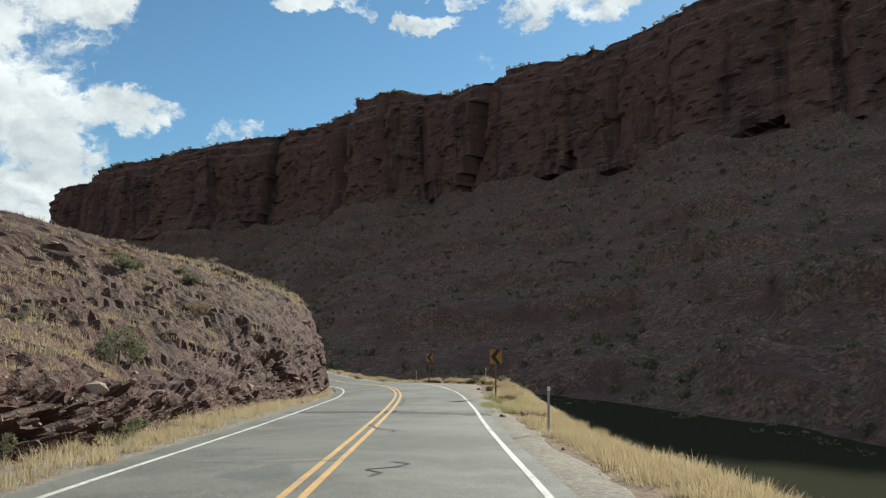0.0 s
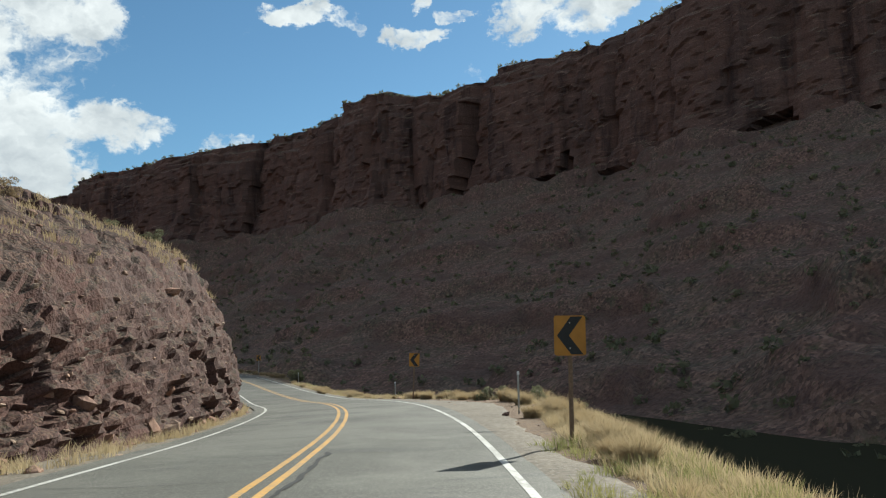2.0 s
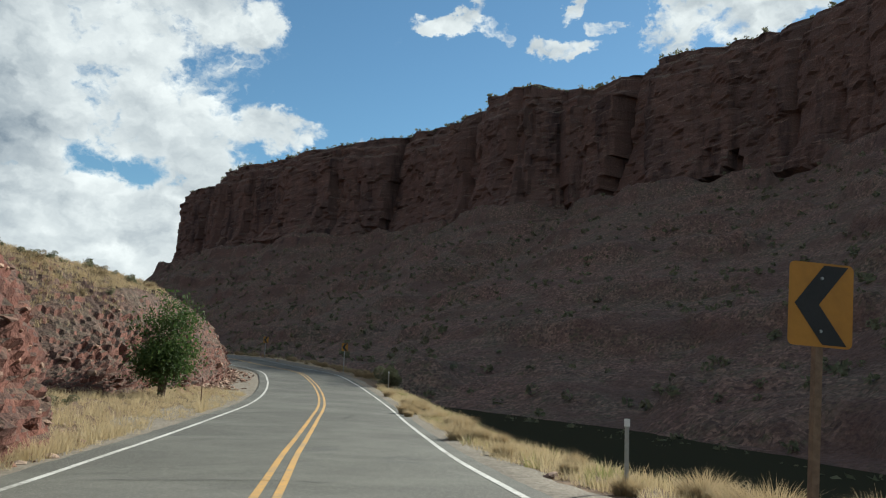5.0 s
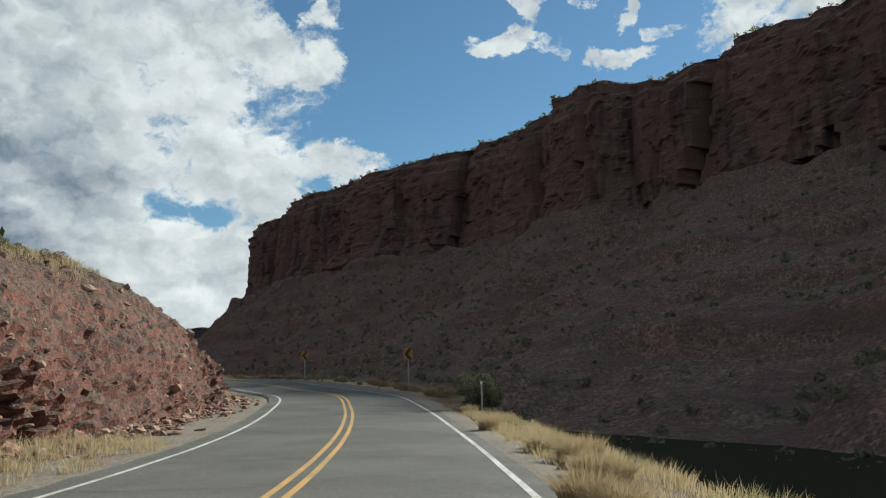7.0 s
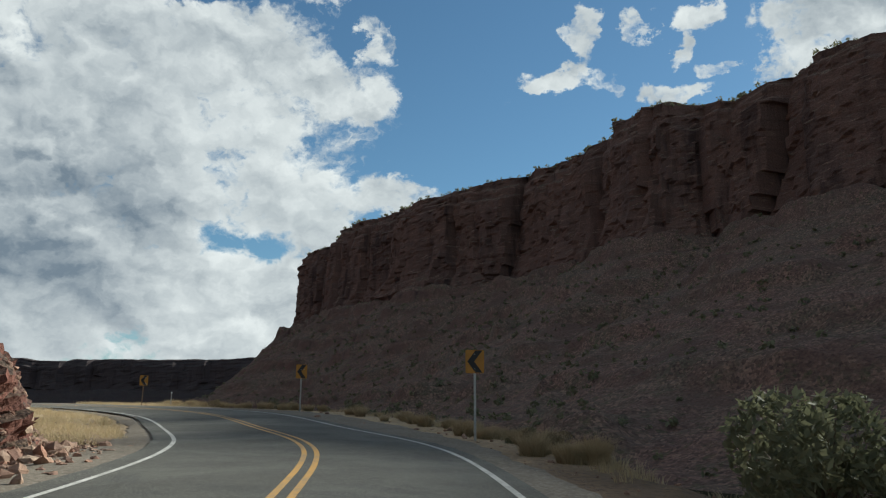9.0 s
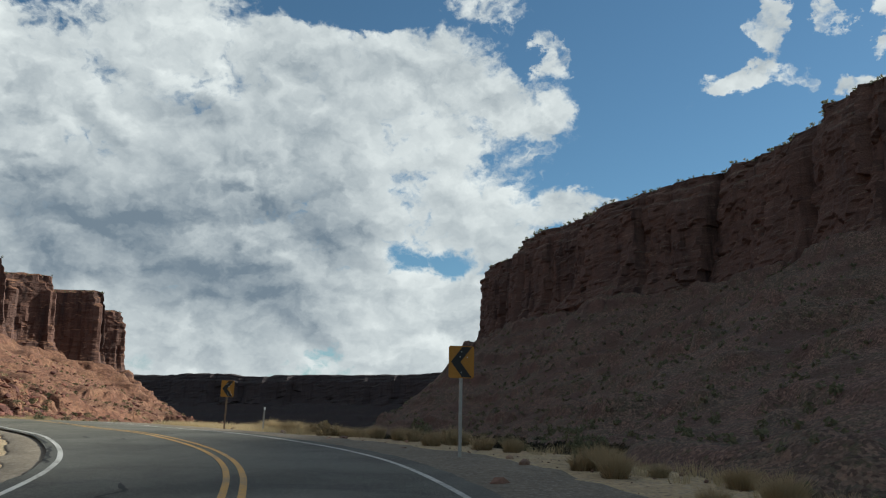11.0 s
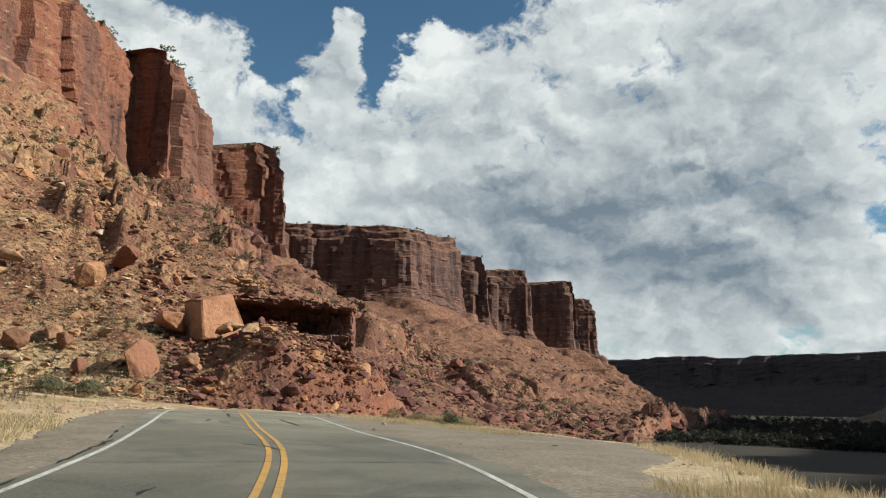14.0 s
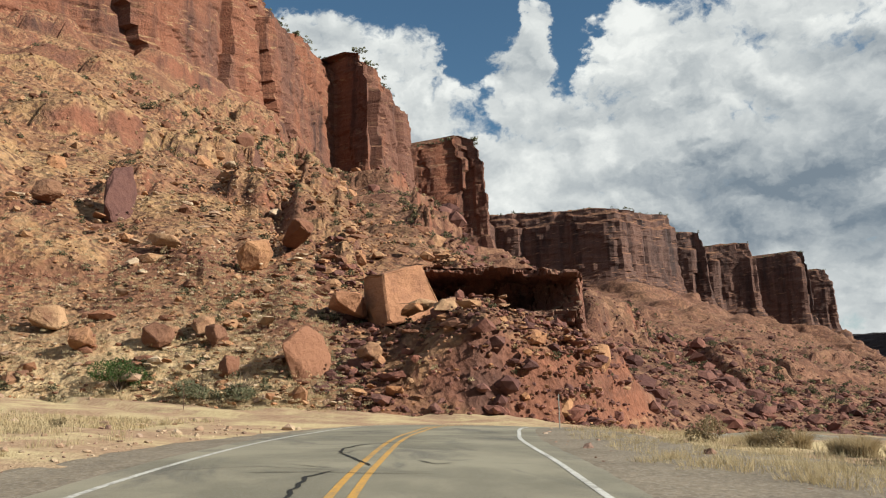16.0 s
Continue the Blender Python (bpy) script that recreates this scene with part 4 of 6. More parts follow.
M_TWIG = plain("twig", (0.125, 0.09, 0.062), 0.85, 0.3, 20.0)
UP = np.array([0, 0, 1.0])


def blades(base, height, lean, width, rng):
    """Grass blades at (n, 3) places: bent, tapered, three triangles each."""
    n = len(base)
    a = rng.uniform(0, 2 * np.pi, n)
    side = np.column_stack([np.cos(a), np.sin(a), np.zeros(n)]) * (width * rng.uniform(0.7, 1.3, n))[:, None]
    tip = lean * height[:, None]
    mid = base + UP * (height * 0.55)[:, None] + tip * 0.3
    end = base + UP * (height * rng.uniform(0.85, 1.0, n))[:, None] + tip
    v = np.stack([base - side, base + side, mid - side * 0.8, mid + side * 0.8, end], 1).reshape(-1, 3)
    k = np.arange(n)[:, None] * 5
    f = np.stack([k + (0, 1, 3), k + (0, 3, 2), k + (2, 3, 4)], 1).reshape(-1, 3)
    return v, f


def tufts(name, label, places, height, radius, count, mat, seed, width=0.006):
    """Bunch grass as one object: at each place a bunch of blades that fan outwards."""
    rng = np.random.default_rng(seed)
    n = len(places)
    size = rng.uniform(0.55, 1.25, n)
    cnt = count
    base = np.repeat(places, cnt, 0)
    sz = np.repeat(size, cnt)
    ang, rad = rng.uniform(0, 2 * np.pi, n * cnt), np.sqrt(rng.uniform(0, 1, n * cnt))
    off = np.column_stack([np.cos(ang) * rad, np.sin(ang) * rad, np.zeros(n * cnt)])
    b = base + off * (radius * sz)[:, None] - (0, 0, 0.03)
    lean = off * 0.55 + rng.normal(0, 0.16, (n * cnt, 3)) * (1, 1, 0) + (-0.06, -0.02, 0)
    h = height * sz * rng.uniform(0.5, 1.15, n * cnt) * (1.05 - 0.35 * rad)
    v, f = blades(b, h, lean, width, rng)
    ob = new(name, mesh_of(name, v, f, mat, smooth=False))
    return tagged(ob, label, "grass", kind="stuff")


def on_ground(s, lat):
    p = at(s, lat)
    p[:, 2] = ground_z(p[:, :2])
    return p


def verge(rng, n, s0, s1, lat0, lat1, clump=0.0):
    """Places beside the road; lat0 and lat1 may be functions of s."""
    s = rng.uniform(s0, s1, n * 3)
    f = rng.uniform(0, 1, n * 3)
    a = lat0(s) if callable(lat0) else lat0
    b = lat1(s) if callable(lat1) else lat1
    lat = a + (b - a) * f
    p = at(s, lat)
    keep = perlin(np.column_stack([p[:, :2] * 0.45, np.full(len(p), 3.0)])) > clump - 0.12
    s, lat = s[keep][:n], lat[keep][:n]
    return on_ground(s, lat)


def brink_at(s):
    return np.interp(s, BRINK_S, BRINK)


def build_grass():
    r = np.random.default_rng(11)
    left = [verge(r, 900, -4, 62, -4.35, -6.3, -0.05), verge(r, 1300, 62, 118, -4.4, lambda s: -np.interp(s, CUT[:, 0], CUT[:, 1]) - 0.5, -0.1)]
    tufts("dry_grass", "golden dry grass along the foot of the road cut", np.vstack(left), 0.46, 0.20, 30, M_GOLD, 1)
    inner = [verge(r, 1500, 146, 192, -4.9, -13.5, -0.12), verge(r, 500, 190, 236, -6.5, -20, 0.05)]
    tufts("dry_grass", "golden dry grass on the flat inside the bend", np.vstack(inner), 0.36, 0.22, 30, M_GOLD, 2)
    right = [verge(r, 1000, 4, 28, lambda s: brink_at(s) - 0.9, lambda s: brink_at(s) + 1.7, -0.35), verge(r, 720, 31, 50, lambda s: brink_at(s) - 1.0, lambda s: brink_at(s) + 1.0, -0.2), verge(r, 300, 50, 76, lambda s: brink_at(s) - 0.8, lambda s: brink_at(s) + 1.2, 0.0),
             verge(r, 800, 76, 128, lambda s: brink_at(s) - 1.2, lambda s: brink_at(s) + 1.2, -0.1), verge(r, 250, 128, 180, lambda s: brink_at(s) - 0.6, lambda s: brink_at(s) + 2.2, 0.05), verge(r, 420, 181, 198, 5.4, 8.0, -0.15)]
    tufts("dry_grass", "golden dry grass along the brink of the river bank", np.vstack(right), 0.38, 0.24, 40, M_GOLD, 3, 0.005)
    tufts("green_grass", "greenish yellow grass along the brink of the river bank", np.vstack([verge(r, 110, 31, 42, lambda s: brink_at(s) - 1.9, lambda s: brink_at(s) + 0.5, 0.05), verge(r, 150, 76, 125, lambda s: brink_at(s) - 1.0, lambda s: brink_at(s) + 1.5, 0.1)]), 0.34, 0.25, 44, M_GREENGRASS, 4)
    low = left_wall[2:40]
    low = low[(low[..., 1] > 140) & (low[..., 1] < 184)]
    flat = [verge(r, 5200, 186, 216, -5.9, -16, -0.25), verge(r, 5600, 198, 246, -10.5, -30, -0.15), low[r.integers(0, len(low), 5200)] + r.normal(0, 0.8, (5200, 3)) * (1, 1, 0)]
    tufts("dry_grass", "short pale dry grass on sunlit stony ground", np.vstack(flat), 0.30, 0.30, 16, M_GOLD, 6, 0.014)
    hill = cut[40:96, 280:700].reshape(-1, 3)
    hill = hill[r.integers(0, len(hill), 4400)]
    hill = hill[perlin(hill * 0.25) > -0.15]
    tufts("dry_grass", "golden dry grass over the hillside above the road cut", hill, 0.36, 0.22, 12, M_GRASS, 7, 0.010)
    knoll = cut[48:104, 520:800].reshape(-1, 3)
    knoll = knoll[r.integers(0, len(knoll), 6500)]
    tufts("dry_grass", "straw-coloured bunchgrass over the knoll behind a small tree", knoll[perlin(knoll * 0.2 + 3) > -0.1], 0.42, 0.26, 14, M_GRASS, 8, 0.012)
    end = [verge(r, 160, 190, 212, lambda s: brink_at(s) - 0.5, lambda s: brink_at(s) + 1.5, -0.1), verge(r, 900, 226, 250, 5.0, 22, -0.2), verge(r, 260, 217, 229, lambda s: np.interp(s, [217, 229], [10.2, 4.6]), lambda s: np.interp(s, [217, 229], [12.0, 8.5]), -0.2)]
    tufts("dry_grass", "tall dry grass beyond a gravel pull-out", np.vstack(end), 0.32, 0.26, 36, M_GOLD, 5)


build_grass()


def clump_arrays(rng, leaves, size, flat=0.75, leaf=0.05, low=0.1):
    """Leaf quads (as two triangles) scattered over a lumpy dome."""
    lobes = rng.normal(0, 1, (7, 3)) * (0.30, 0.30, 0.16) + (0, 0, 0.36)
    c = lobes[rng.integers(0, 7, leaves)]
    d = rng.normal(0, 1, (leaves, 3))
    d /= np.linalg.norm(d, axis=1)[:, None]
    p = (c + d * (0.26 * rng.uniform(0.35, 1.0, leaves) ** 0.4)[:, None]) * (size, size, size * flat * 1.35)
    p[:, 2] = np.maximum(p[:, 2], low * size * rng.uniform(0.2, 1, leaves))
    a = rng.normal(0, 1, (leaves, 3))
    a /= np.linalg.norm(a, axis=1)[:, None]
    b = np.cross(a, rng.normal(0, 1, (leaves, 3)))
    b /= np.linalg.norm(b, axis=1)[:, None] + 1e-9
    l, w = (leaf * rng.uniform(0.6, 1.5, leaves))[:, None], (leaf * 0.36 * rng.uniform(0.6, 1.4, leaves))[:, None]
    v = np.stack([p - a * l, p - b * w, p + a * l, p + b * w], 1).reshape(-1, 3)
    k = np.arange(leaves)[:, None] * 4
    return v, np.stack([k + (0, 1, 2), k + (0, 2, 3)], 1).reshape(-1, 3)


def stems(rng, n, size, thick, mat, name, parent):
    """Fanning thin stems as one part."""
    vs, fs = [], []
    for i in range(n):
        a, t = rng.uniform(0, 2 * np.pi), rng.uniform(0.1, 0.9)
        top = np.array([math.cos(a) * t * size * 0.55, math.sin(a) * t * size * 0.55, size * rng.uniform(0.35, 0.75)])
        mid = top * (0.35, 0.35, 0.5) + rng.normal(0, 0.03, 3) * size
        ring = []
        for c, r in (((0, 0, -0.05), thick), (mid, thick * 0.7), (top, thick * 0.2)):
            for q in range(3):
                ring.append(np.array(c) + np.array([math.cos(q * 2.1), math.sin(q * 2.1), 0]) * r)
        o = len(vs)
        vs += ring
        for lv in (0, 3):
            for q in range(3):
                e = (q + 1) % 3
                fs += [(o + lv + q, o + lv + e, o + lv + 3 + e), (o + lv + q, o + lv + 3 + e, o + lv + 3 + q)]
    ob = new(name, mesh_of(name, vs, fs, mat))
    ob.parent = parent
    return ob


def shrub(name, label, category, size, leaves, mat, seed, flat=0.75, leaf=0.05, group=""):
    rng = np.random.default_rng(seed)
    ob = tagged(new(name), label, category, group)
    v, f = clump_arrays(rng, leaves, size, flat, leaf)
    crown = new("foliage", mesh_of("foliage", v, f, mat, smooth=False))
    crown.parent = ob
    stems(rng, 14, size, 0.012 * size + 0.004, M_TWIG, "stem", ob)
    return ob


def tree(name, label, height, width, leaves, mat, seed):
    """A small leafy tree: leaning trunk, limbs, and leaves round the limb ends."""
    rng = np.random.default_rng(seed)
    ob = tagged(new(name), label, "tree")
    vs, fs, tips = [], [], []

    def limb(a, b, r0, r1, segs=5):
        pts = [a + (b - a) * t + rng.normal(0, 0.02, 3) * np.linalg.norm(b - a) * (0 < t < 1) for t in np.linspace(0, 1, segs)]
        o = len(vs)
        for i, p in enumerate(pts):
            r = r0 + (r1 - r0) * i / (segs - 1)
            for q in range(6):
                vs.append(p + np.array([math.cos(q * 1.047), math.sin(q * 1.047), 0]) * r)
        for i in range(segs - 1):
            for q in range(6):
                e = (q + 1) % 6
                fs.append((o + i * 6 + q, o + i * 6 + e, o + i * 6 + 6 + e, o + i * 6 + 6 + q))
    for k in range(4):
        a = k * 1.6 + rng.uniform(0, 0.6)
        foot = np.array([math.cos(a) * 0.12, math.sin(a) * 0.12, -0.1])
        top = np.array([math.cos(a) * width * 0.18, math.sin(a) * width * 0.18, height * rng.uniform(0.6, 0.8)])
        limb(foot, top, 0.07, 0.03)
        for j in range(7):
            t = rng.uniform(0.25, 1.0)
            st = foot + (top - foot) * t
            b = a + rng.uniform(-1.6, 1.6)
            en = st + np.array([math.cos(b), math.sin(b), rng.uniform(0.2, 0.9)]) * width * 0.28 * rng.uniform(0.6, 1.1)
            en[2] = min(en[2], height * 0.95)
            limb(st, en, 0.025, 0.008, 4)
            tips += [en, (st + en) / 2]
    trunk = new("trunk", mesh_of("trunk", vs, fs, M_TWIG))
    trunk.parent = ob
    tips = np.array(tips + [np.array([0, 0, height * 0.92])])
    c = tips[rng.integers(0, len(tips), leaves)]
    p = c + rng.normal(0, 1, (leaves, 3)) * (0.17 * width, 0.17 * width, 0.13 * width)
    p[:, 2] = np.clip(p[:, 2], 0.15, height)
    a = rng.normal(0, 1, (leaves, 3))
    a /= np.linalg.norm(a, axis=1)[:, None]
    b = np.cross(a, rng.normal(0, 1, (leaves, 3)))
    b /= np.linalg.norm(b, axis=1)[:, None] + 1e-9
    l = (0.085 * rng.uniform(0.6, 1.5, leaves))[:, None]
    v = np.stack([p - a * l, p - b * l * 0.4, p + a * l, p + b * l * 0.4], 1).reshape(-1, 3)
    k = np.arange(leaves)[:, None] * 4
    crown = new("crown", mesh_of("crown", v, np.stack([k + (0, 1, 2), k + (0, 2, 3)], 1).reshape(-1, 3), mat, smooth=False))
    crown.parent = ob
    return ob


def put(ob, x, y, z=None, turn=0.0, size=1.0):
    if z is None:
        z = float(ground_z(np.array([[x, y]]))[0])
    ob.matrix_basis = Matrix.Translation((x, y, z)) @ Matrix.Rotation(turn, 4, "Z") @ Matrix.Diagonal((size, size, size, 1))
    return ob


def cut_point(s, d):
    """The point of the cut's hillside at s along and d from the road's middle."""
    x, y, _ = at(s, -d)
    k = np.argmin(((cut[:, :, :2] - (x, y)) ** 2).sum(2))
    return cut.reshape(-1, 3)[k]


put(tree("tree", "small green leafy tree growing in a roadside gully", 5.2, 2.7, 9500, M_GREEN, 5), -22.8, 103.6, None, 0.6)
_c = cut_point(28.5, 9.0)
put(shrub("green_bush", "light green leafy bush on a rocky bench", "bush", 1.25, 2200, M_SAGE, 8, 0.95, 0.06), *_c)
put(shrub("sagebrush", "large grey-green sagebrush at the brink of the bank", "bush", 1.95, 5200, M_SAGE, 9, 0.75, 0.075), -17.4, 129.9)

SHRUBS = [shrub("sagebrush", "grey-green sagebrush clump on dry ground", "bush", 1.0, 800, M_SAGE, 20, 0.75, 0.065, "roadside sagebrush"),
          shrub("dry_bush", "brown half-dry desert bush on dry ground", "bush", 1.0, 800, M_DRYBUSH, 21, 0.7, 0.065, "roadside dry bushes"),
          shrub("sagebrush", "grey-green sagebrush clump on dry ground", "bush", 1.0, 800, M_SAGE, 22, 0.6, 0.07, "roadside sagebrush")]


def bunchgrass(label, seed, height=0.62, radius=0.40, count=850):
    """One round tussock of dry grass: a dense fountain of blades, and dead litter round its foot."""
    rng = np.random.default_rng(seed)
    ob = tagged(new("bunchgrass"), label, "grass tussock", "bunchgrass tussocks at the brink")
    for name, n, h, r, spread, mat in (("tuft", count, height, radius, 0.55, M_GRASS), ("litter", 120, height * 0.35, radius * 1.1, 1.3, M_DRYBUSH)):
        a, q = rng.uniform(0, 6.28, n), np.sqrt(rng.uniform(0, 1, n))
        off = np.column_stack([np.cos(a) * q, np.sin(a) * q, np.zeros(n)])
        v, f = blades(off * r * 0.6, h * rng.uniform(0.6, 1.1, n) * (1.05 - 0.3 * q), off * spread + rng.normal(0, 0.22, (n, 3)) * (1, 1, 0), 0.005, rng)
        v[:, 2] -= 0.03
        p = new(name, mesh_of(name, v, f, mat, smooth=False))
        p.parent = ob
    return ob


TUSSOCKS = [bunchgrass("round pale tussock of dry bunchgrass on gravel", 61), bunchgrass("round pale tussock of dry bunchgrass on gravel", 62, 0.6, 0.4)]


def scatter_tussocks():
    rng = np.random.default_rng(41)
    first = [True, True]
    for s0, s1, n, a in ((36, 78, 46, -0.5), (78, 130, 26, -0.7), (138, 188, 70, -0.5), (226, 240, 10, -0.3), (2, 30, 5, 0.8)):
        s = rng.uniform(s0, s1, n)
        for p in on_ground(s, brink_at(s) + a + rng.normal(0, 0.45, n)):
            k, z = rng.integers(0, 2), rng.uniform(0.55, 1.2)
            m = Matrix.Translation(p) @ Matrix.Rotation(rng.uniform(0, 6.28), 4, "Z")
            if first[k]:
                TUSSOCKS[k].matrix_basis, first[k] = m @ Matrix.Diagonal((z, z, z, 1)), False
            else:
                ob = copy_thing(TUSSOCKS[k], m)
                ob.scale = (z, z, z * rng.uniform(0.8, 1.15))


scatter_tussocks()


def scatter_shrubs():
    rng = np.random.default_rng(31)
    first = [True] * 3
    spots = []
    for _ in range(120):                      # on the hillside over the cut
        r, c = rng.integers(46, 108), rng.integers(150, cut.shape[1] - 10)
        spots.append((cut[r, c], rng.uniform(0.45, 1.05), rng.choice([0, 1, 2])))
    for _ in range(90):
        r, c = rng.integers(46, 106), rng.integers(int(142 / 0.27), int(190 / 0.27))
        spots.append((cut[r, c], rng.uniform(0.35, 0.8), rng.choice([0, 1, 2])))
    for s0, s1, n in ((38, 76, 4), (140, 180, 10), (228, 240, 4)):      # along the brink
        s = rng.uniform(s0, s1, n)
        for p in on_ground(s, brink_at(s) + rng.normal(-0.2, 0.5, n)):
            spots.append((p, rng.uniform(0.5, 1.1), rng.choice([0, 1, 2])))
    for s0, s1, n, a, b in ((150, 190, 14, 8, 20), (195, 238, 30, 9, 26), (-2, 40, 12, 5.6, 7.2), (86, 112, 8, 6, 12)):
        s = rng.uniform(s0, s1, n)
        for p in on_ground(s, -rng.uniform(a, b, n)):
            spots.append((p, rng.uniform(0.35, 0.9), rng.choice([0, 1, 2])))
    for p, size, k in spots:
        m = Matrix.Translation(Vector(p) - Vector((0, 0, 0.04))) @ Matrix.Rotation(rng.uniform(0, 6.28), 4, "Z")
        if first[k]:
            SHRUBS[k].matrix_basis = m @ Matrix.Diagonal((size, size, size, 1))
            first[k] = False
        else:
            ob = copy_thing(SHRUBS[k], m)
            ob.scale = (size, size, size * rng.uniform(0.8, 1.15))


scatter_shrubs()


# ---------------------------------------------------------------- rocks
def rock_material(name, a, b_, c_):
    m, k, b = material(name)
    geo = k.n("ShaderNodeNewGeometry")
    p = geo.outputs["Position"]
    r = k.math("FRACT", k.math("ADD", geo.outputs["Random Per Island"], k.n("ShaderNodeObjectInfo").outputs["Random"]))
    col = k.mix(r, a, b_)
    col = k.mix(k.ramp(k.math("FRACT", k.math("MULTIPLY", r, 7.0)), 0.45, 0.75, 0.0, 0.8), col, c_)
    col = k.mix(k.math("MULTIPLY", k.ramp(k.noise(p, 0.8, 6.0, 0.65), 0.45, 0.7), 0.7), col, c_)
    col = k.mix(k.math("MULTIPLY", k.ramp(k.noise(k.comb(*[k.math("MULTIPLY", q, f) for q, f in zip(k.sep(p), (0.4, 0.4, 4.0))]), 1.2, 4.0, 0.6), 0.55, 0.75), 0.5), col, tuple(x * 0.5 for x in a))
    k.put(b.inputs["Base Color"], col)
    b.inputs["Roughness"].default_value = 0.9
    b.inputs["Specular IOR Level"].default_value = 0.15
    bump(k, b, k.math("ADD", k.noise(p, 3.0, 7.0, 0.65), k.math("MULTIPLY", k.voronoi(p, 1.6), 0.6)), 0.7, 0.18)
    return m


M_ROCK = rock_material("fallen_sandstone", (0.33, 0.165, 0.085), (0.34, 0.215, 0.125), (0.135, 0.058, 0.040))
M_DARKROCK = rock_material("red_mudstone", (0.20, 0.085, 0.062), (0.15, 0.075, 0.062), (0.075, 0.036, 0.033))
M_PALESTONE = rock_material("pale_stone", (0.38, 0.28, 0.19), (0.42, 0.32, 0.22), (0.27, 0.17, 0.115))
M_BOULDER = rock_material("boulder_sandstone", (0.33, 0.165, 0.095), (0.30, 0.15, 0.085), (0.20, 0.095, 0.06))
M_STONE = rock_material("loose_stone", (0.281, 0.156, 0.109), (0.328, 0.25, 0.187), (0.156, 0.094, 0.074))
M_LEDGE = cliff_material("ledge_rock", (0.211, 0.098, 0.07), (0.312, 0.187, 0.133), (0.101, 0.055, 0.045), (0.257, 0.168, 0.109), 0.5, 0.2, 5.0)


def boulder(label, x, y, z, size, turn, tilt, seed, sharp=26, group="", mat=None, blocky=False):
    """An angular fallen block: a rough hull, its edges chipped, its faces uneven."""
    rng = np.random.default_rng(seed)
    bm = bmesh.new()
    if blocky:                                # a squarish block with its corners knocked off
        for c in ((i, j, l) for i in (-1, 1) for j in (-1, 1) for l in (-1, 1)):
            for _ in range(2):
                bm.verts.new(np.array(c) * rng.uniform((0.58, 0.58, 0.75) if c[2] > 0 else (0.86, 0.86, 0.9), (0.8, 0.8, 1.0) if c[2] > 0 else (1.0, 1.0, 1.0)) * 0.5)
    for _ in range(0 if blocky else sharp):
        d = rng.normal(0, 1, 3)
        d /= np.abs(d).max() ** 0.85 * np.linalg.norm(d) ** 0.15
        bm.verts.new(d * rng.uniform(0.8, 1.0) * 0.5)
    hull = bmesh.ops.convex_hull(bm, input=bm.verts)
    bmesh.ops.delete(bm, geom=list({g for g in hull["geom_interior"] if isinstance(g, bmesh.types.BMVert)}), context="VERTS")
    bmesh.ops.bevel(bm, geom=list(bm.edges), offset=0.03, segments=1, affect="EDGES")
    bmesh.ops.triangulate(bm, faces=bm.faces)
    bmesh.ops.subdivide_edges(bm, edges=list(bm.edges), cuts=2, use_grid_fill=True)
    for v in bm.verts:
        p = v.co * 3.1 + Vector((seed, 0, 0))
        v.co += v.co.normalized() * 0.05 * (noise.noise(p) + 0.5 * noise.noise(p * 2.7)) + Vector((0, 0, 0.02 * noise.noise(Vector((0, 0, v.co.z * 9 + seed)))))
    me = bpy.data.meshes.new("boulder")
    bm.to_mesh(me)
    bm.free()
    me.materials.append(mat or M_ROCK)
    ob = tagged(new("boulder", me), label, "boulder", group)
    ob.matrix_basis = Matrix.Translation((x, y, z)) @ Matrix.Rotation(turn, 4, "Z") @ Matrix.Rotation(tilt, 4, "X") @ Matrix.Diagonal((*size, 1))
    return ob


boulder("huge tan sandstone boulder with one sunlit flat face", -157.3, 189.8, 10.7, (4.8, 6.2, 5.0), 0.35, 0.28, 3, mat=M_BOULDER, blocky=True)
boulder("low broad sandstone slab leaning on rubble", -157.0, 186.2, 9.8, (3.6, 5.8, 2.3), 0.2, -0.35, 4, 14, mat=M_BOULDER)
boulder("upright tan slab casting a shadow over the grass", -145.9, 180.8, 4.6, (1.9, 4.4, 4.4), 0.5, 0.6, 6, 13, mat=M_BOULDER)
boulder("tall dark leaning rock high on the slope", -180.5, 162.6, 25.2, (3.4, 5.0, 7.8), 0.8, -0.4, 7, 14, mat=M_DARKROCK)
boulder("pale rounded boulder high on the slope", -179.0, 154.6, 25.0, (2.6, 3.6, 2.6), 0.1, 0.1, 8)
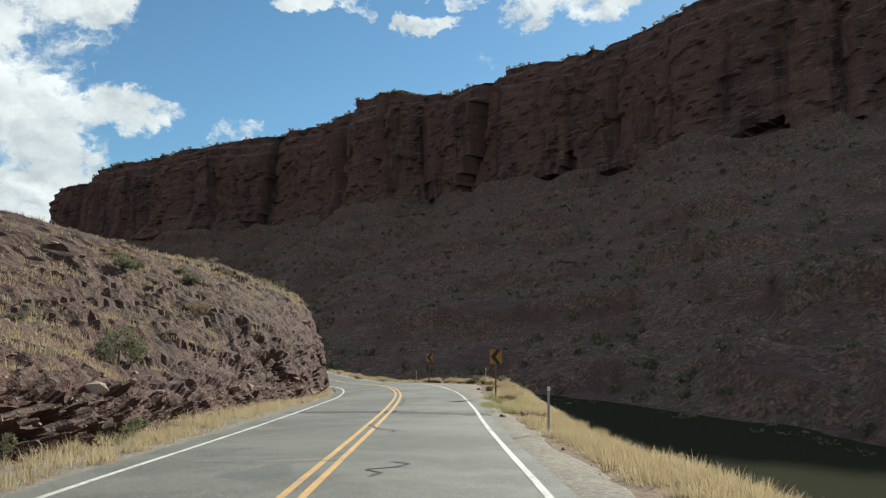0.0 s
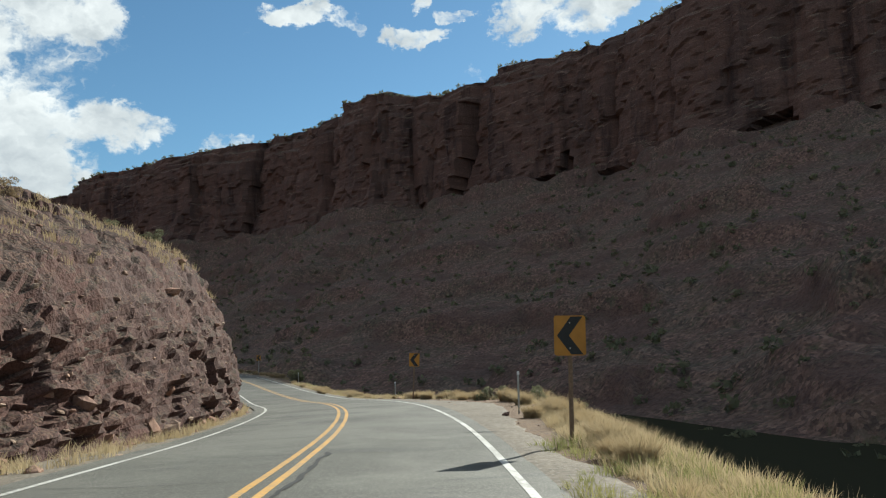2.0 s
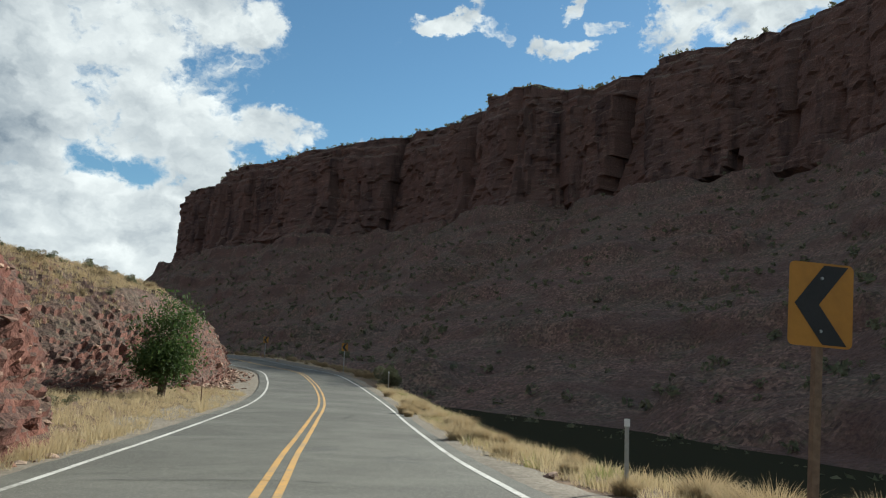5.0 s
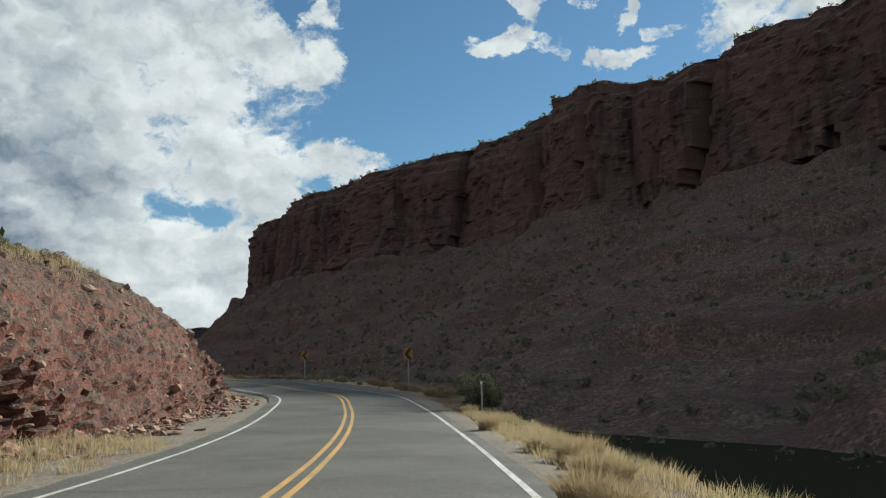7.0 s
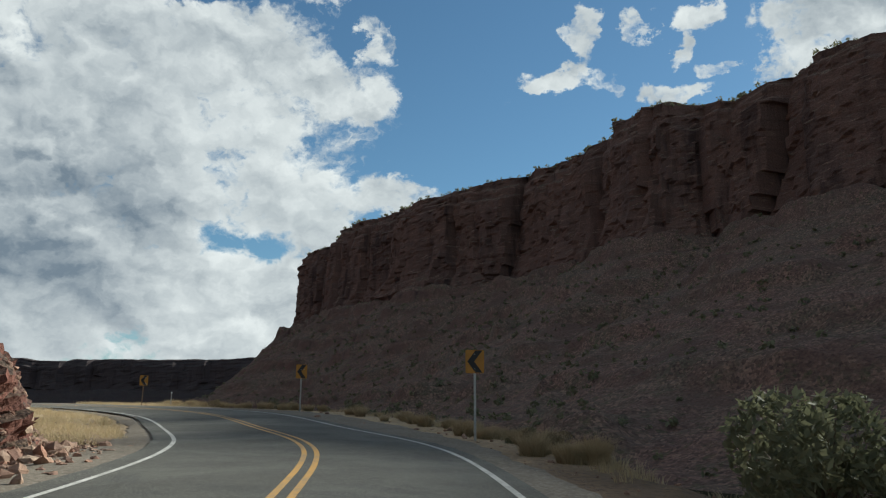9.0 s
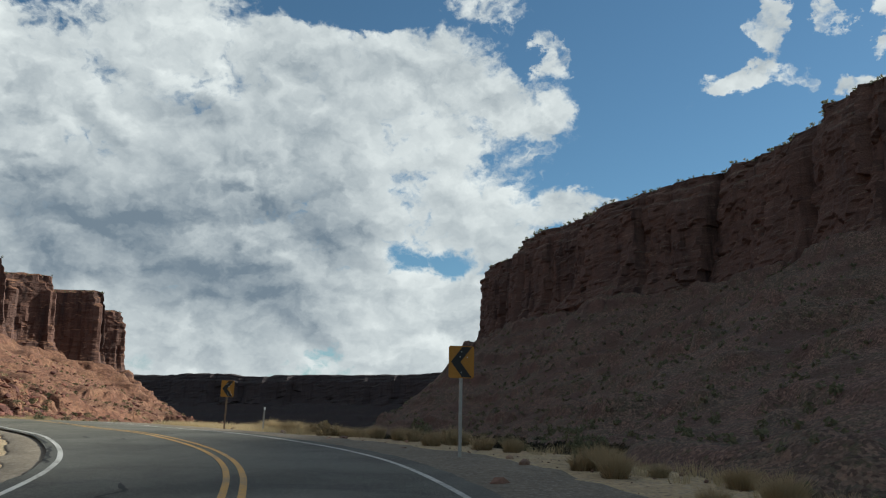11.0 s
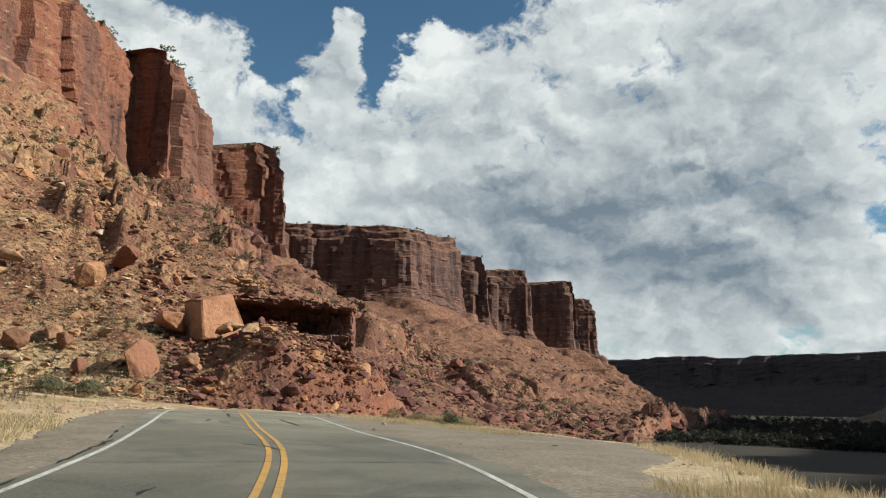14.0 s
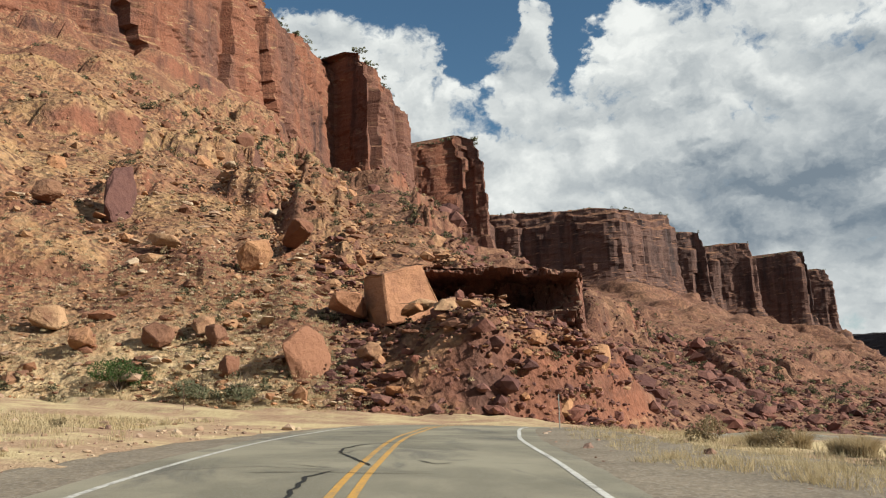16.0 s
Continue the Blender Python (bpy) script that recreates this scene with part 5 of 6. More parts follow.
for i, (x, y, z, a, b, c) in enumerate((
        (-150.2, 191.0, 9.0, 2.4, 3.0, 1.2), (-148.2, 192.3, 8.8, 2.0, 2.6, 1.2), (-150.0, 189.8, 8.6, 1.8, 2.2, 1.0), (-147.2, 175.4, 4.0, 1.6, 1.9, 1.9), (-147.6, 186.0, 5.0, 1.7, 2.1, 1.6),
        (-156.2, 160.8, 8.6, 2.4, 3.6, 2.2), (-152.5, 164.0, 6.6, 2.0, 2.8, 2.2), (-152.4, 169.6, 6.8, 2.2, 2.6, 2.2), (-153.6, 173.0, 7.7, 1.5, 2.3, 1.5),
        (-151.8, 174.0, 6.7, 1.6, 2.0, 1.9), (-166.8, 177.2, 15.9, 3.0, 4.0, 3.2), (-172.4, 181.7, 19.7, 3.5, 7.0, 2.4), (-152.4, 207.2, 4.4, 2.4, 2.6, 3.0), (-229.6, 255.6, 7.6, 3.4, 3.8, 3.6), (-171, 168.1, 18.0, 2.0, 4.4, 1.4))):
    boulder("tan angular boulder fallen on the rubble slope", x, y, z, (a, b, c), i * 1.3, 0.25 * math.sin(i * 2.1), 40 + i, 20, "fallen boulders")


def rubble(name, label, places, sizes, mat, seed, sink=0.25, flat=1.0):
    """Many small angular stones as one object."""
    rng = np.random.default_rng(seed)
    bm = bmesh.new()
    bmesh.ops.create_icosphere(bm, subdivisions=1, radius=0.5)
    base = np.array([v.co for v in bm.verts])
    tri = np.array([[v.index for v in f.verts] for f in bm.faces])
    bm.free()
    n, m = len(places), len(base)
    v = np.repeat(base[None], n, 0) * rng.uniform(0.65, 1.25, (n, m, 1))
    v = v * np.column_stack([rng.uniform(0.7, 1.4, n), rng.uniform(0.7, 1.4, n), rng.uniform(0.4, 0.95, n) * flat])[:, None, :] * sizes[:, None, None]
    a = rng.uniform(0, 6.28, n)
    c, s_ = np.cos(a)[:, None], np.sin(a)[:, None]
    t = rng.normal(0, 0.35, n)[:, None]
    x, y, z = v[..., 0] * c - v[..., 1] * s_, v[..., 0] * s_ + v[..., 1] * c, v[..., 2]
    x, z = x * np.cos(t) - z * np.sin(t), x * np.sin(t) + z * np.cos(t)
    v = np.stack([x, y, z], -1) + places[:, None, :] + np.array([0, 0, 1.0]) * (sizes * (0.5 - sink) * 0.5)[:, None, None]
    f = (tri[None] + (np.arange(n) * m)[:, None, None]).reshape(-1, 3)
    ob = new(name, mesh_of(name, v.reshape(-1, 3), f, mat, smooth=False))
    return tagged(ob, label, "rocks", kind="stuff")


def on_mesh(g, rng, n, r0, r1, c0, c1, power=1.0):
    """Random places on a swept surface, more of them towards its low rows."""
    r = r0 + (r1 - r0 - 2) * rng.uniform(0, 1, n) ** power
    c = rng.uniform(c0, c1 - 2, n)
    i, j = r.astype(int), c.astype(int)
    u, w = (r - i)[:, None], (c - j)[:, None]
    return (g[i, j] * (1 - u) + g[i + 1, j] * u) * (1 - w) + (g[i, j + 1] * (1 - u) + g[i + 1, j + 1] * u) * w


def scatter_rocks():
    rng = np.random.default_rng(77)
    n = left_wall.shape[1]
    p = on_mesh(left_wall, rng, 21000, 4, 160, int(n * 0.08), int(n * 0.62), 0.8)
    size = np.clip(0.30 * rng.pareto(2.3, len(p)) + 0.30, 0.30, 2.8) * np.clip(np.linalg.norm(p[:, :2] - (-90, 177), axis=1) / 110, 0.6, 1.45)
    red = p[:, 1] + 14 * perlin(p * 0.03) > 212
    rubble("rubble", "angular red and tan sandstone rubble on the slope", p[~red], size[~red], M_ROCK, 1)
    rubble("rubble", "dark red sandstone rubble on the far slope", p[red], size[red], M_DARKROCK, 7)
    p = on_mesh(left_wall, rng, 9000, 3, 150, int(n * 0.36), int(n * 0.64), 1.0)
    rubble("rubble", "dark red talus blocks on the far slope", p, np.clip(0.4 * rng.pareto(2.2, len(p)) + 0.45, 0.45, 3.2), M_DARKROCK, 11)
    low = left_wall[3:75]
    low = low[(low[..., 1] > 135) & (low[..., 1] < 205)]
    p = low[rng.integers(0, len(low), 9000)] + rng.normal(0, 1.0, (9000, 3)) * (1, 1, 0.1)
    p = p[perlin(p * 0.07) > -0.12]
    size = np.clip(0.20 * rng.pareto(2.0, len(p)) + 0.24, 0.24, 2.0)
    tan = (p[:, 1] < 184) & (rng.uniform(0, 1, len(p)) < 0.6)
    rubble("rubble", "flat broken sandstone slabs littering the lower slope", p[~tan], size[~tan], M_ROCK, 8, flat=0.6)
    rubble("rubble", "pale tan sandstone slabs littering the grassy slope foot", p[tan], size[tan] * 0.8, M_PALESTONE, 12, flat=0.6)
    n = cut.shape[1]
    low = left_wall[3:46]
    nose = low[(low[..., 1] > 183) & (low[..., 1] < 224)]
    p = nose[rng.integers(0, len(nose), 4600)] + rng.normal(0, 0.5, (4600, 3)) * (1, 1, 0.2)
    rubble("rubble", "dark red broken rock on the nose of the slope", p, np.clip(0.25 * rng.pareto(2.2, len(p)) + 0.25, 0.25, 1.8), M_DARKROCK, 6)
    p = on_mesh(cut, rng, 2600, 1, 100, 140, n - 5, 1.6)
    rubble("rubble", "broken rock lying on the road cut", p, np.clip(0.08 * rng.pareto(2.0, len(p)) + 0.10, 0.1, 0.6), M_STONE, 2)
    s = rng.uniform(0, 165, 3000)
    d = np.interp(s, CUT[:, 0], CUT[:, 1]) - rng.exponential(0.5, len(s))
    keep = d > 4.2
    p = on_ground(s[keep], -d[keep])
    rubble("rubble", "stones fallen along the foot of the road cut", p, np.clip(0.04 * rng.pareto(1.8, len(p)) + 0.05, 0.05, 0.35), M_STONE, 3)
    s = rng.uniform(112, 156, 2600)
    d = np.interp(s, CUT[:, 0], CUT[:, 1]) + 0.3 - rng.exponential(0.8, len(s))
    p = on_ground(s[d > 4.3], -d[d > 4.3])
    rubble("rubble", "red-brown scree at the foot of the crumbling mound", p, np.clip(0.06 * rng.pareto(1.8, len(p)) + 0.07, 0.07, 0.45), M_STONE, 9)
    s = rng.uniform(0, 245, 6000)
    lat = np.where(rng.uniform(0, 1, len(s)) < 0.6, rng.uniform(4.1, 9, len(s)), -rng.uniform(4.1, 12, len(s)))
    keep = (lat > 0) | (s > 150)
    p = on_ground(s[keep], lat[keep])
    rubble("gravel", "loose pale gravel on the road's shoulders", p, np.clip(0.022 * rng.pareto(2.0, len(p)) + 0.03, 0.03, 0.3), M_STONE, 4)
    s = rng.uniform(200, 246, 1200)
    p = on_ground(s, -rng.uniform(5.6, 24, len(s)))
    rubble("rubble", "pale stones among dry grass beside the road", p, np.clip(0.07 * rng.pareto(2.2, len(p)) + 0.07, 0.07, 0.5), M_PALESTONE, 5)


scatter_rocks()


def scrub(name, label, places, sizes, mat, seed, leaves=26):
    """Far desert scrub as one object: a small ragged clump of leaves at each place."""
    rng = np.random.default_rng(seed)
    n = len(places)
    d = rng.normal(0, 1, (n, leaves, 3))
    d /= np.linalg.norm(d, axis=2, keepdims=True)
    c = d * rng.uniform(0.25, 0.55, (n, leaves, 1)) * (1, 1, 0.7) + (0, 0, 0.32)
    a = rng.normal(0, 1, (n, leaves, 3))
    a /= np.linalg.norm(a, axis=2, keepdims=True)
    b = np.cross(a, rng.normal(0, 1, (n, leaves, 3)))
    b /= np.linalg.norm(b, axis=2, keepdims=True) + 1e-9
    l = rng.uniform(0.7, 1.4, (n, leaves, 1)) / leaves ** 0.5
    v = np.stack([c - a * l, c - b * l * 0.5, c + a * l, c + b * l * 0.5], 2) * sizes[:, None, None, None] + places[:, None, None, :]
    k = np.arange(n * leaves)[:, None] * 4
    f = np.stack([k + (0, 1, 2), k + (0, 2, 3)], 1).reshape(-1, 3)
    return tagged(new(name, mesh_of(name, v.reshape(-1, 3), f, mat, smooth=False)), label, "scrub", kind="stuff")


def scatter_scrub():
    rng = np.random.default_rng(99)
    n = left_wall.shape[1]
    p = on_mesh(left_wall, rng, 5200, 3, 175, int(n * 0.08), int(n * 0.7), 0.9)
    size = rng.uniform(0.4, 1.1, len(p)) * np.clip(np.linalg.norm(p[:, :2] - (-90, 177), axis=1) / 110, 0.8, 2.6)
    keep = perlin(p * 0.04) > -0.3
    half = rng.uniform(0, 1, len(p)) < 0.45
    scrub("desert_scrub", "grey-green desert scrub dotted over the sunlit slope", p[keep & half], size[keep & half], M_DARKSAGE, 1, 40)
    scrub("dry_scrub", "yellow dry bunchgrass dotted over the sunlit slope", p[keep & ~half], size[keep & ~half] * 0.8, M_GRASS, 2)
    p = on_mesh(left_wall, rng, 420, 4, 130, int(n * 0.12), int(n * 0.6), 0.8)
    size = rng.uniform(0.7, 1.5, len(p)) * np.clip(np.linalg.norm(p[:, :2] - (-90, 177), axis=1) / 110, 0.8, 2.2)
    scrub("green_scrub", "dark green desert bushes dotted over the sunlit slope", p, size, M_DARKSAGE, 6, 120)
    n = far_wall.shape[1]
    p = on_mesh(far_wall, rng, 3200, 2, 118, 60, int(n * 0.9), 0.7)
    scrub("desert_scrub", "dark scrub dotted over the shaded slope", p, rng.uniform(1.2, 3.4, len(p)), M_SAGE, 3, 18)
    p = on_mesh(far_wall, rng, 900, 1, 16, 40, int(n * 0.8), 1.0)
    scrub("riverside_thicket", "dark green thicket along the far river bank", p, rng.uniform(1.2, 3.2, len(p)), M_SAGE, 4, 40)
    d = 190.0 + 1500.0 * rng.uniform(0, 1, 5000) ** 1.8          # dark thicket added where the river flat lies in shade
    a = np.radians(rng.uniform(-66, -6, len(d)))
    p = np.column_stack([-50 + d * np.sin(a), 160 + d * np.cos(a), np.zeros(len(d))])
    p[:, 2] = ground_z(p[:, :2])
    p = p[(p[:, 1] > 300) & (p[:, 2] > -10.5) & (p[:, 2] < -4.0) & (perlin(p * 0.02 + 5) > -0.3)]
    scrub("riverside_thicket", "near-black thicket added to carry the river flat's shade", p, rng.uniform(1.8, 4.6, len(p)) * (1.0 + 0.9 * perlin(p * 0.013)), M_THICKET, 8, 80)
    n = left_wall.shape[1]
    rim = left_wall[-6, :, :]
    p = np.vstack([rim[rng.integers(40, n - 10, 500)] + rng.normal(0, 2, (500, 3)) * (1, 1, 0), far_wall[-6][rng.integers(20, far_wall.shape[1] - 10, 420)]])
    scrub("desert_scrub", "dark junipers and scrub along the mesa rims", p, rng.uniform(1.5, 4.5, len(p)), M_SAGE, 5, 18)


scatter_scrub()


def outcrop(name, label, centre, along, length, seed):
    """A broken bed of hard rock standing out of the slope: a jutting roof, the hollow under it, and a ragged sill."""
    out = Vector((along[1], -along[0], 0)).normalized()
    if out.x < 0:
        out = -out
    out, run = np.array(out), np.array((*along, 0)) / math.hypot(*along)
    prof = np.array([(-14, 2.6), (-7, 2.4), (-1, 1.9), (2.2, 1.6), (3.4, 1.3), (3.6, 1.05), (1.4, 0.95), (-1.2, 0.8), (-2.0, -0.6), (-1.5, -2.0), (0.6, -2.5), (2.6, -2.6), (3.4, -3.0), (3.4, -3.8), (2.0, -4.1), (2.2, -5.2), (5.2, -5.6), (6.6, -6.4), (8.0, -8.0), (9.5, -10.0)])
    t = np.r_[0, np.cumsum(np.linalg.norm(np.diff(prof, axis=0), axis=1))]
    w = np.linspace(0, t[-1], 110)
    pd, pz = np.interp(w, t, prof[:, 0]), np.interp(w, t, prof[:, 1])
    u = np.linspace(-0.5, 0.5, 130)
    end = np.abs(2 * u)[:, None]
    # the hollow closes against a buttress at one end, and both ends turn back into the hill
    fill = sstep(end, 0.42, 0.92) * (pz < 0.9)[None]
    d = pd[None] * (1 - fill) + np.maximum(pd, 3.4 - 0.45 * pz)[None] * fill
    d = d - 17.0 * np.maximum(0, (end - 0.78) / 0.22) ** 2
    z = pz[None] * (1 - 0.15 * end ** 3) - 1.2 * u[:, None]
    p = np.array(centre) + run * (u * length)[:, None, None] + out * d[..., None] + np.array((0, 0, 1.0)) * z[..., None]
    p = p.reshape(-1, 3)
    q = p + seed
    _, _, i1 = cells(q * (0.30, 0.30, 0.55))
    _, _, i2 = cells(q * (0.8, 0.8, 1.9))
    _, _, i3 = cells(q * (2.0, 2.0, 4.2))
    push = 1.9 * (i1 - 0.5) + 0.9 * (i2 - 0.5) + 0.4 * (i3 - 0.5) + 1.4 * fbm(q * 0.12, 3) + 0.35 * perlin(q * (0.1, 0.1, 2.4))
    p = p + out * push[:, None] + np.array((0, 0, 1.0)) * (0.35 * (i2 - 0.5) + 0.5 * fbm(q * 0.15, 3))[:, None]
    ob = tagged(new(name), label, "rock ledge")
    g = p.reshape(130, 110, 3)
    lip, sill = int(np.argmin(np.abs(w - t[6]))), int(np.argmin(np.abs(w - t[10])))
    for piece, a, b in (("roof_slab", 0, lip + 1), ("hollow", lip, sill + 1), ("sill", sill, 110)):
        sub = new(piece, mesh_of(piece, g[:, a:b].reshape(-1, 3), grid_faces(130, b - a), M_LEDGE, smooth=False))
        sub.parent = ob
    return ob


outcrop("rock_ledge", "dark overhanging sandstone ledge with a deep hollow below it", (-160.0, 200.0, 11.9), (0.26, 0.965), 19.5, 3.0)

# ---------------------------------------------------------------- signs and posts
M_SIGN = plain("faded_yellow_sheet", (0.37, 0.172, 0.024), 0.5, 0.25, 2.5)
M_BLACK = plain("black_sheet", (0.018, 0.018, 0.018), 0.5, 0.3, 5.0)
M_STEEL = plain("galvanized_steel", (0.328, 0.328, 0.312), 0.45, 0.2, 8.0, 0.8)
M_POSTWOOD = plain("weathered_wood_post", (0.172, 0.117, 0.078), 0.85, 0.35, 12.0)
M_REFLECT = plain("white_reflector", (0.624, 0.624, 0.608), 0.4, 0.08, 10.0)
M_RUST = plain("rusty_steel", (0.125, 0.066, 0.043), 0.8, 0.4, 15.0)


def chevron_sign(label, x, y, panel_z, face, lean=0.0, holes=0, pale=False):
    """A yellow chevron board on a post. face: the azimuth towards which it looks, degrees clockwise from +y."""
    w, h, t = 0.61, 0.76, 0.004
    base = float(ground_z(np.array([[x, y]]))[0])
    ob = tagged(new("chevron_sign"), label, "road sign", "chevron signs on the bend")
    top = panel_z - base
    bm = bmesh.new()
    # rounded board
    pts = []
    for cx, cy, a0 in ((w / 2 - 0.05, h / 2 - 0.05, 0), (-w / 2 + 0.05, h / 2 - 0.05, 90), (-w / 2 + 0.05, -h / 2 + 0.05, 180), (w / 2 - 0.05, -h / 2 + 0.05, 270)):
        for q in range(4):
            a = radians(a0 + q * 30)
            pts.append((cx + 0.05 * math.cos(a), cy + 0.05 * math.sin(a)))
    f0 = bm.faces.new([bm.verts.new((px, 0, top + pz)) for px, pz in pts])
    ext = bmesh.ops.extrude_face_region(bm, geom=[f0])
    bmesh.ops.translate(bm, verts=[v for v in ext["geom"] if isinstance(v, bmesh.types.BMVert)], vec=(0, t, 0))
    bmesh.ops.recalc_face_normals(bm, faces=bm.faces)
    board = part("sign_board", bm, M_SIGN, ob, "faded yellow sheet-metal board")
    bm = bmesh.new()
    # chevron that points to the left for one who faces the board
    shape = ((0.25, h / 2 - 0.02), (0.02, h / 2 - 0.02), (-0.25, 0.0), (0.02, -h / 2 + 0.02), (0.25, -h / 2 + 0.02), (-0.02, 0.0))
    vs = [bm.verts.new((px, -0.004, top + pz)) for px, pz in shape]
    f1, f2 = bm.faces.new((vs[0], vs[1], vs[2], vs[5])), bm.faces.new((vs[5], vs[2], vs[3], vs[4]))
    ext = bmesh.ops.extrude_face_region(bm, geom=[f1, f2])
    bmesh.ops.translate(bm, verts=[v for v in ext["geom"] if isinstance(v, bmesh.types.BMVert)], vec=(0, 0.002, 0))
    bmesh.ops.recalc_face_normals(bm, faces=bm.faces)
    part("chevron", bm, M_BLACK, board, "black chevron arrow")
    part("post", box_bm(0, 0.045, (top + h * 0.35 - 0.35) / 2, 0.075, 0.075, top + h * 0.35 + 0.35, 0.006), M_STEEL if pale else M_POSTWOOD, ob, "galvanized steel post" if pale else "brown weathered post")
    for dz in (0.24, -0.24):
        bm = bmesh.new()
        bmesh.ops.create_cone(bm, segments=8, radius1=0.016, radius2=0.014, depth=0.012, cap_ends=True, matrix=Matrix.Translation((0.0, -0.01, top + dz)) @ Matrix.Rotation(radians(90), 4, "X"))
        part("bolt", bm, M_STEEL, board)
    rng = np.random.default_rng(int(x * 10) % 97)
    # white discs paint the light that shows through bullet holes
    for _ in range(holes):
        bm = bmesh.new()
        bmesh.ops.create_cone(bm, segments=8, radius1=0.014, radius2=0.014, depth=0.006, cap_ends=True, matrix=Matrix.Translation((rng.uniform(-0.1, 0.25), -0.008, top + rng.uniform(-0.3, 0.3))) @ Matrix.Rotation(radians(90), 4, "X"))
        part("bullet_dent", bm, M_REFLECT, board, "white disc painted as light through a bullet hole")
    ob.matrix_basis = Matrix.Translation((x, y, base)) @ Matrix.Rotation(radians(180 - face), 4, "Z") @ Matrix.Rotation(radians(lean), 4, "Y")
    return ob


chevron_sign("yellow and black chevron sign on a brown post", 2.58, 41.65, 0.58, 178, 1.5)
chevron_sign("yellow and black chevron sign on a brown post", -1.33, 73.9, -0.12, 166, 3.0)
chevron_sign("yellow and black chevron sign on a pale post", -25.7, 146.4, 0.15, 160, 0, 0, True)
chevron_sign("yellow and black chevron sign on a pale post", -39.75, 161.5, 0.84, 142, 0.5, 2, True)
chevron_sign("bullet-marked yellow and black chevron sign on a brown post", -58.95, 173.25, 1.09, 129, 1.0, 9)


def delineator(label, x, y, top, height=1.15, lean=0.0, face=180.0):
    """A roadside marker post with a white reflector."""
    ob = tagged(new("marker_post"), label, "marker post", "roadside marker posts")
    bm = bmesh.new()
    for px, py, sx, sy in ((0, 0, 0.062, 0.006), (0.028, 0.014, 0.006, 0.03), (-0.028, 0.014, 0.006, 0.03)):
        box_bm(px, py, height / 2 - 0.2, sx, sy, height + 0.4, 0, bm)
    part("post", bm, M_STEEL, ob)
    part("reflector", box_bm(0, -0.007, height - 0.06, 0.085, 0.008, 0.11, 0.002), M_REFLECT, ob, "white square reflector")
    ob.matrix_basis = Matrix.Translation((x, y, top - height)) @ Matrix.Rotation(radians(180 - face), 4, "Z") @ Matrix.Rotation(radians(lean), 4, "Y")
    return ob


def drop_post(label, x, y, top, lean=0.0, face=180.0):
    g = float(ground_z(np.array([[x, y]]))[0])
    return delineator(label, x, y, top, max(0.7, top - g), lean, face)


drop_post("grey steel marker post with a white reflector", 2.75, 22.2, 0.22, 2)
drop_post("grey steel marker post with a white reflector", 2.64, 52.43, -0.36, 1)
drop_post("grey steel marker post with a white reflector", -2.6, 78.7, -1.50)
drop_post("grey steel marker post with a white reflector", -16.6, 126.0, -1.75)
drop_post("grey steel marker post with a white reflector", -55.96, 172.6, 0.20, 2, 120)


def stake(label, x, y, z, height, mat):
    ob = tagged(new("stake"), label, "post")
    bm = bmesh.new()
    box_bm(0, 0, height / 2 - 0.15, 0.045, 0.012, height + 0.3, 0, bm)
    box_bm(0, 0.016, height / 2 - 0.15, 0.010, 0.03, height + 0.3, 0, bm)
    part("shaft", bm, mat, ob)
    part("cap", box_bm(0, 0.004, height - 0.03, 0.05, 0.02, 0.06, 0.003), mat, ob)
    ob.matrix_basis = Matrix.Translation((x, y, z))
    return ob


_g = lambda x, y: float(ground_z(np.array([[x, y]]))[0])
stake("rusty brown steel post in dry grass", -20.2, 102.4, _g(-20.2, 102.4), 1.25, M_RUST)
stake("rusty steel fence post at the foot of the slope", -136.7, 172.9, _g(-136.7, 172.9), 1.6, M_RUST)
stake("pale steel post beside the road's bend", -113.0, 188.2, _g(-113.0, 188.2), 1.35, M_STEEL)

# ---------------------------------------------------------------- sealed cracks, broken edge and a dark band across the asphalt
def seam(name, pts, width, seed, mat=None, dz=0.0535, label=""):
    """A tar-dark line through places given as distance along and to the right."""
    rng = np.random.default_rng(seed)
    pts = np.array(pts, float)
    t = np.r_[0, np.cumsum(np.linalg.norm(np.diff(pts, axis=0), axis=1))]
    q = np.arange(0, t[-1] + 0.01, 0.12)
    line = np.stack([np.interp(q, t, pts[:, i]) for i in (0, 1)], -1)
    line += min(0.12, 0.04 + 0.5 * width) * np.column_stack([fbm(np.column_stack([q * 2.6, q * 0 + seed, q * 0]), 3), fbm(np.column_stack([q * 1.3, q * 0 + seed + 50, q * 0]), 3)])
    tan = np.gradient(line, axis=0)
    tan /= np.linalg.norm(tan, axis=1)[:, None] + 1e-9
    nor = np.stack([-tan[:, 1], tan[:, 0]], -1)
    wd = 0.7 * width * (0.5 + 0.5 * np.abs(fbm(np.column_stack([q * 0.9, q * 0, q * 0 + seed]), 3)) * 2)
    wd *= np.clip(np.minimum(q, q[-1] - q) / 0.3, 0.15, 1)
    a, b = line + nor * wd[:, None] / 2, line - nor * wd[:, None] / 2
    v = np.stack([at(a[:, 0], a[:, 1]), at(b[:, 0], b[:, 1])], 1).reshape(-1, 3)
    v[:, 2] += dz - 0.012 * np.abs(np.stack([a[:, 1], b[:, 1]], 1).ravel())
    ob = new(name, mesh_of(name, v, grid_faces(len(q), 2), mat or M_TAR))
    ob.parent = road
    if label:
        ob["label"] = label
    return ob


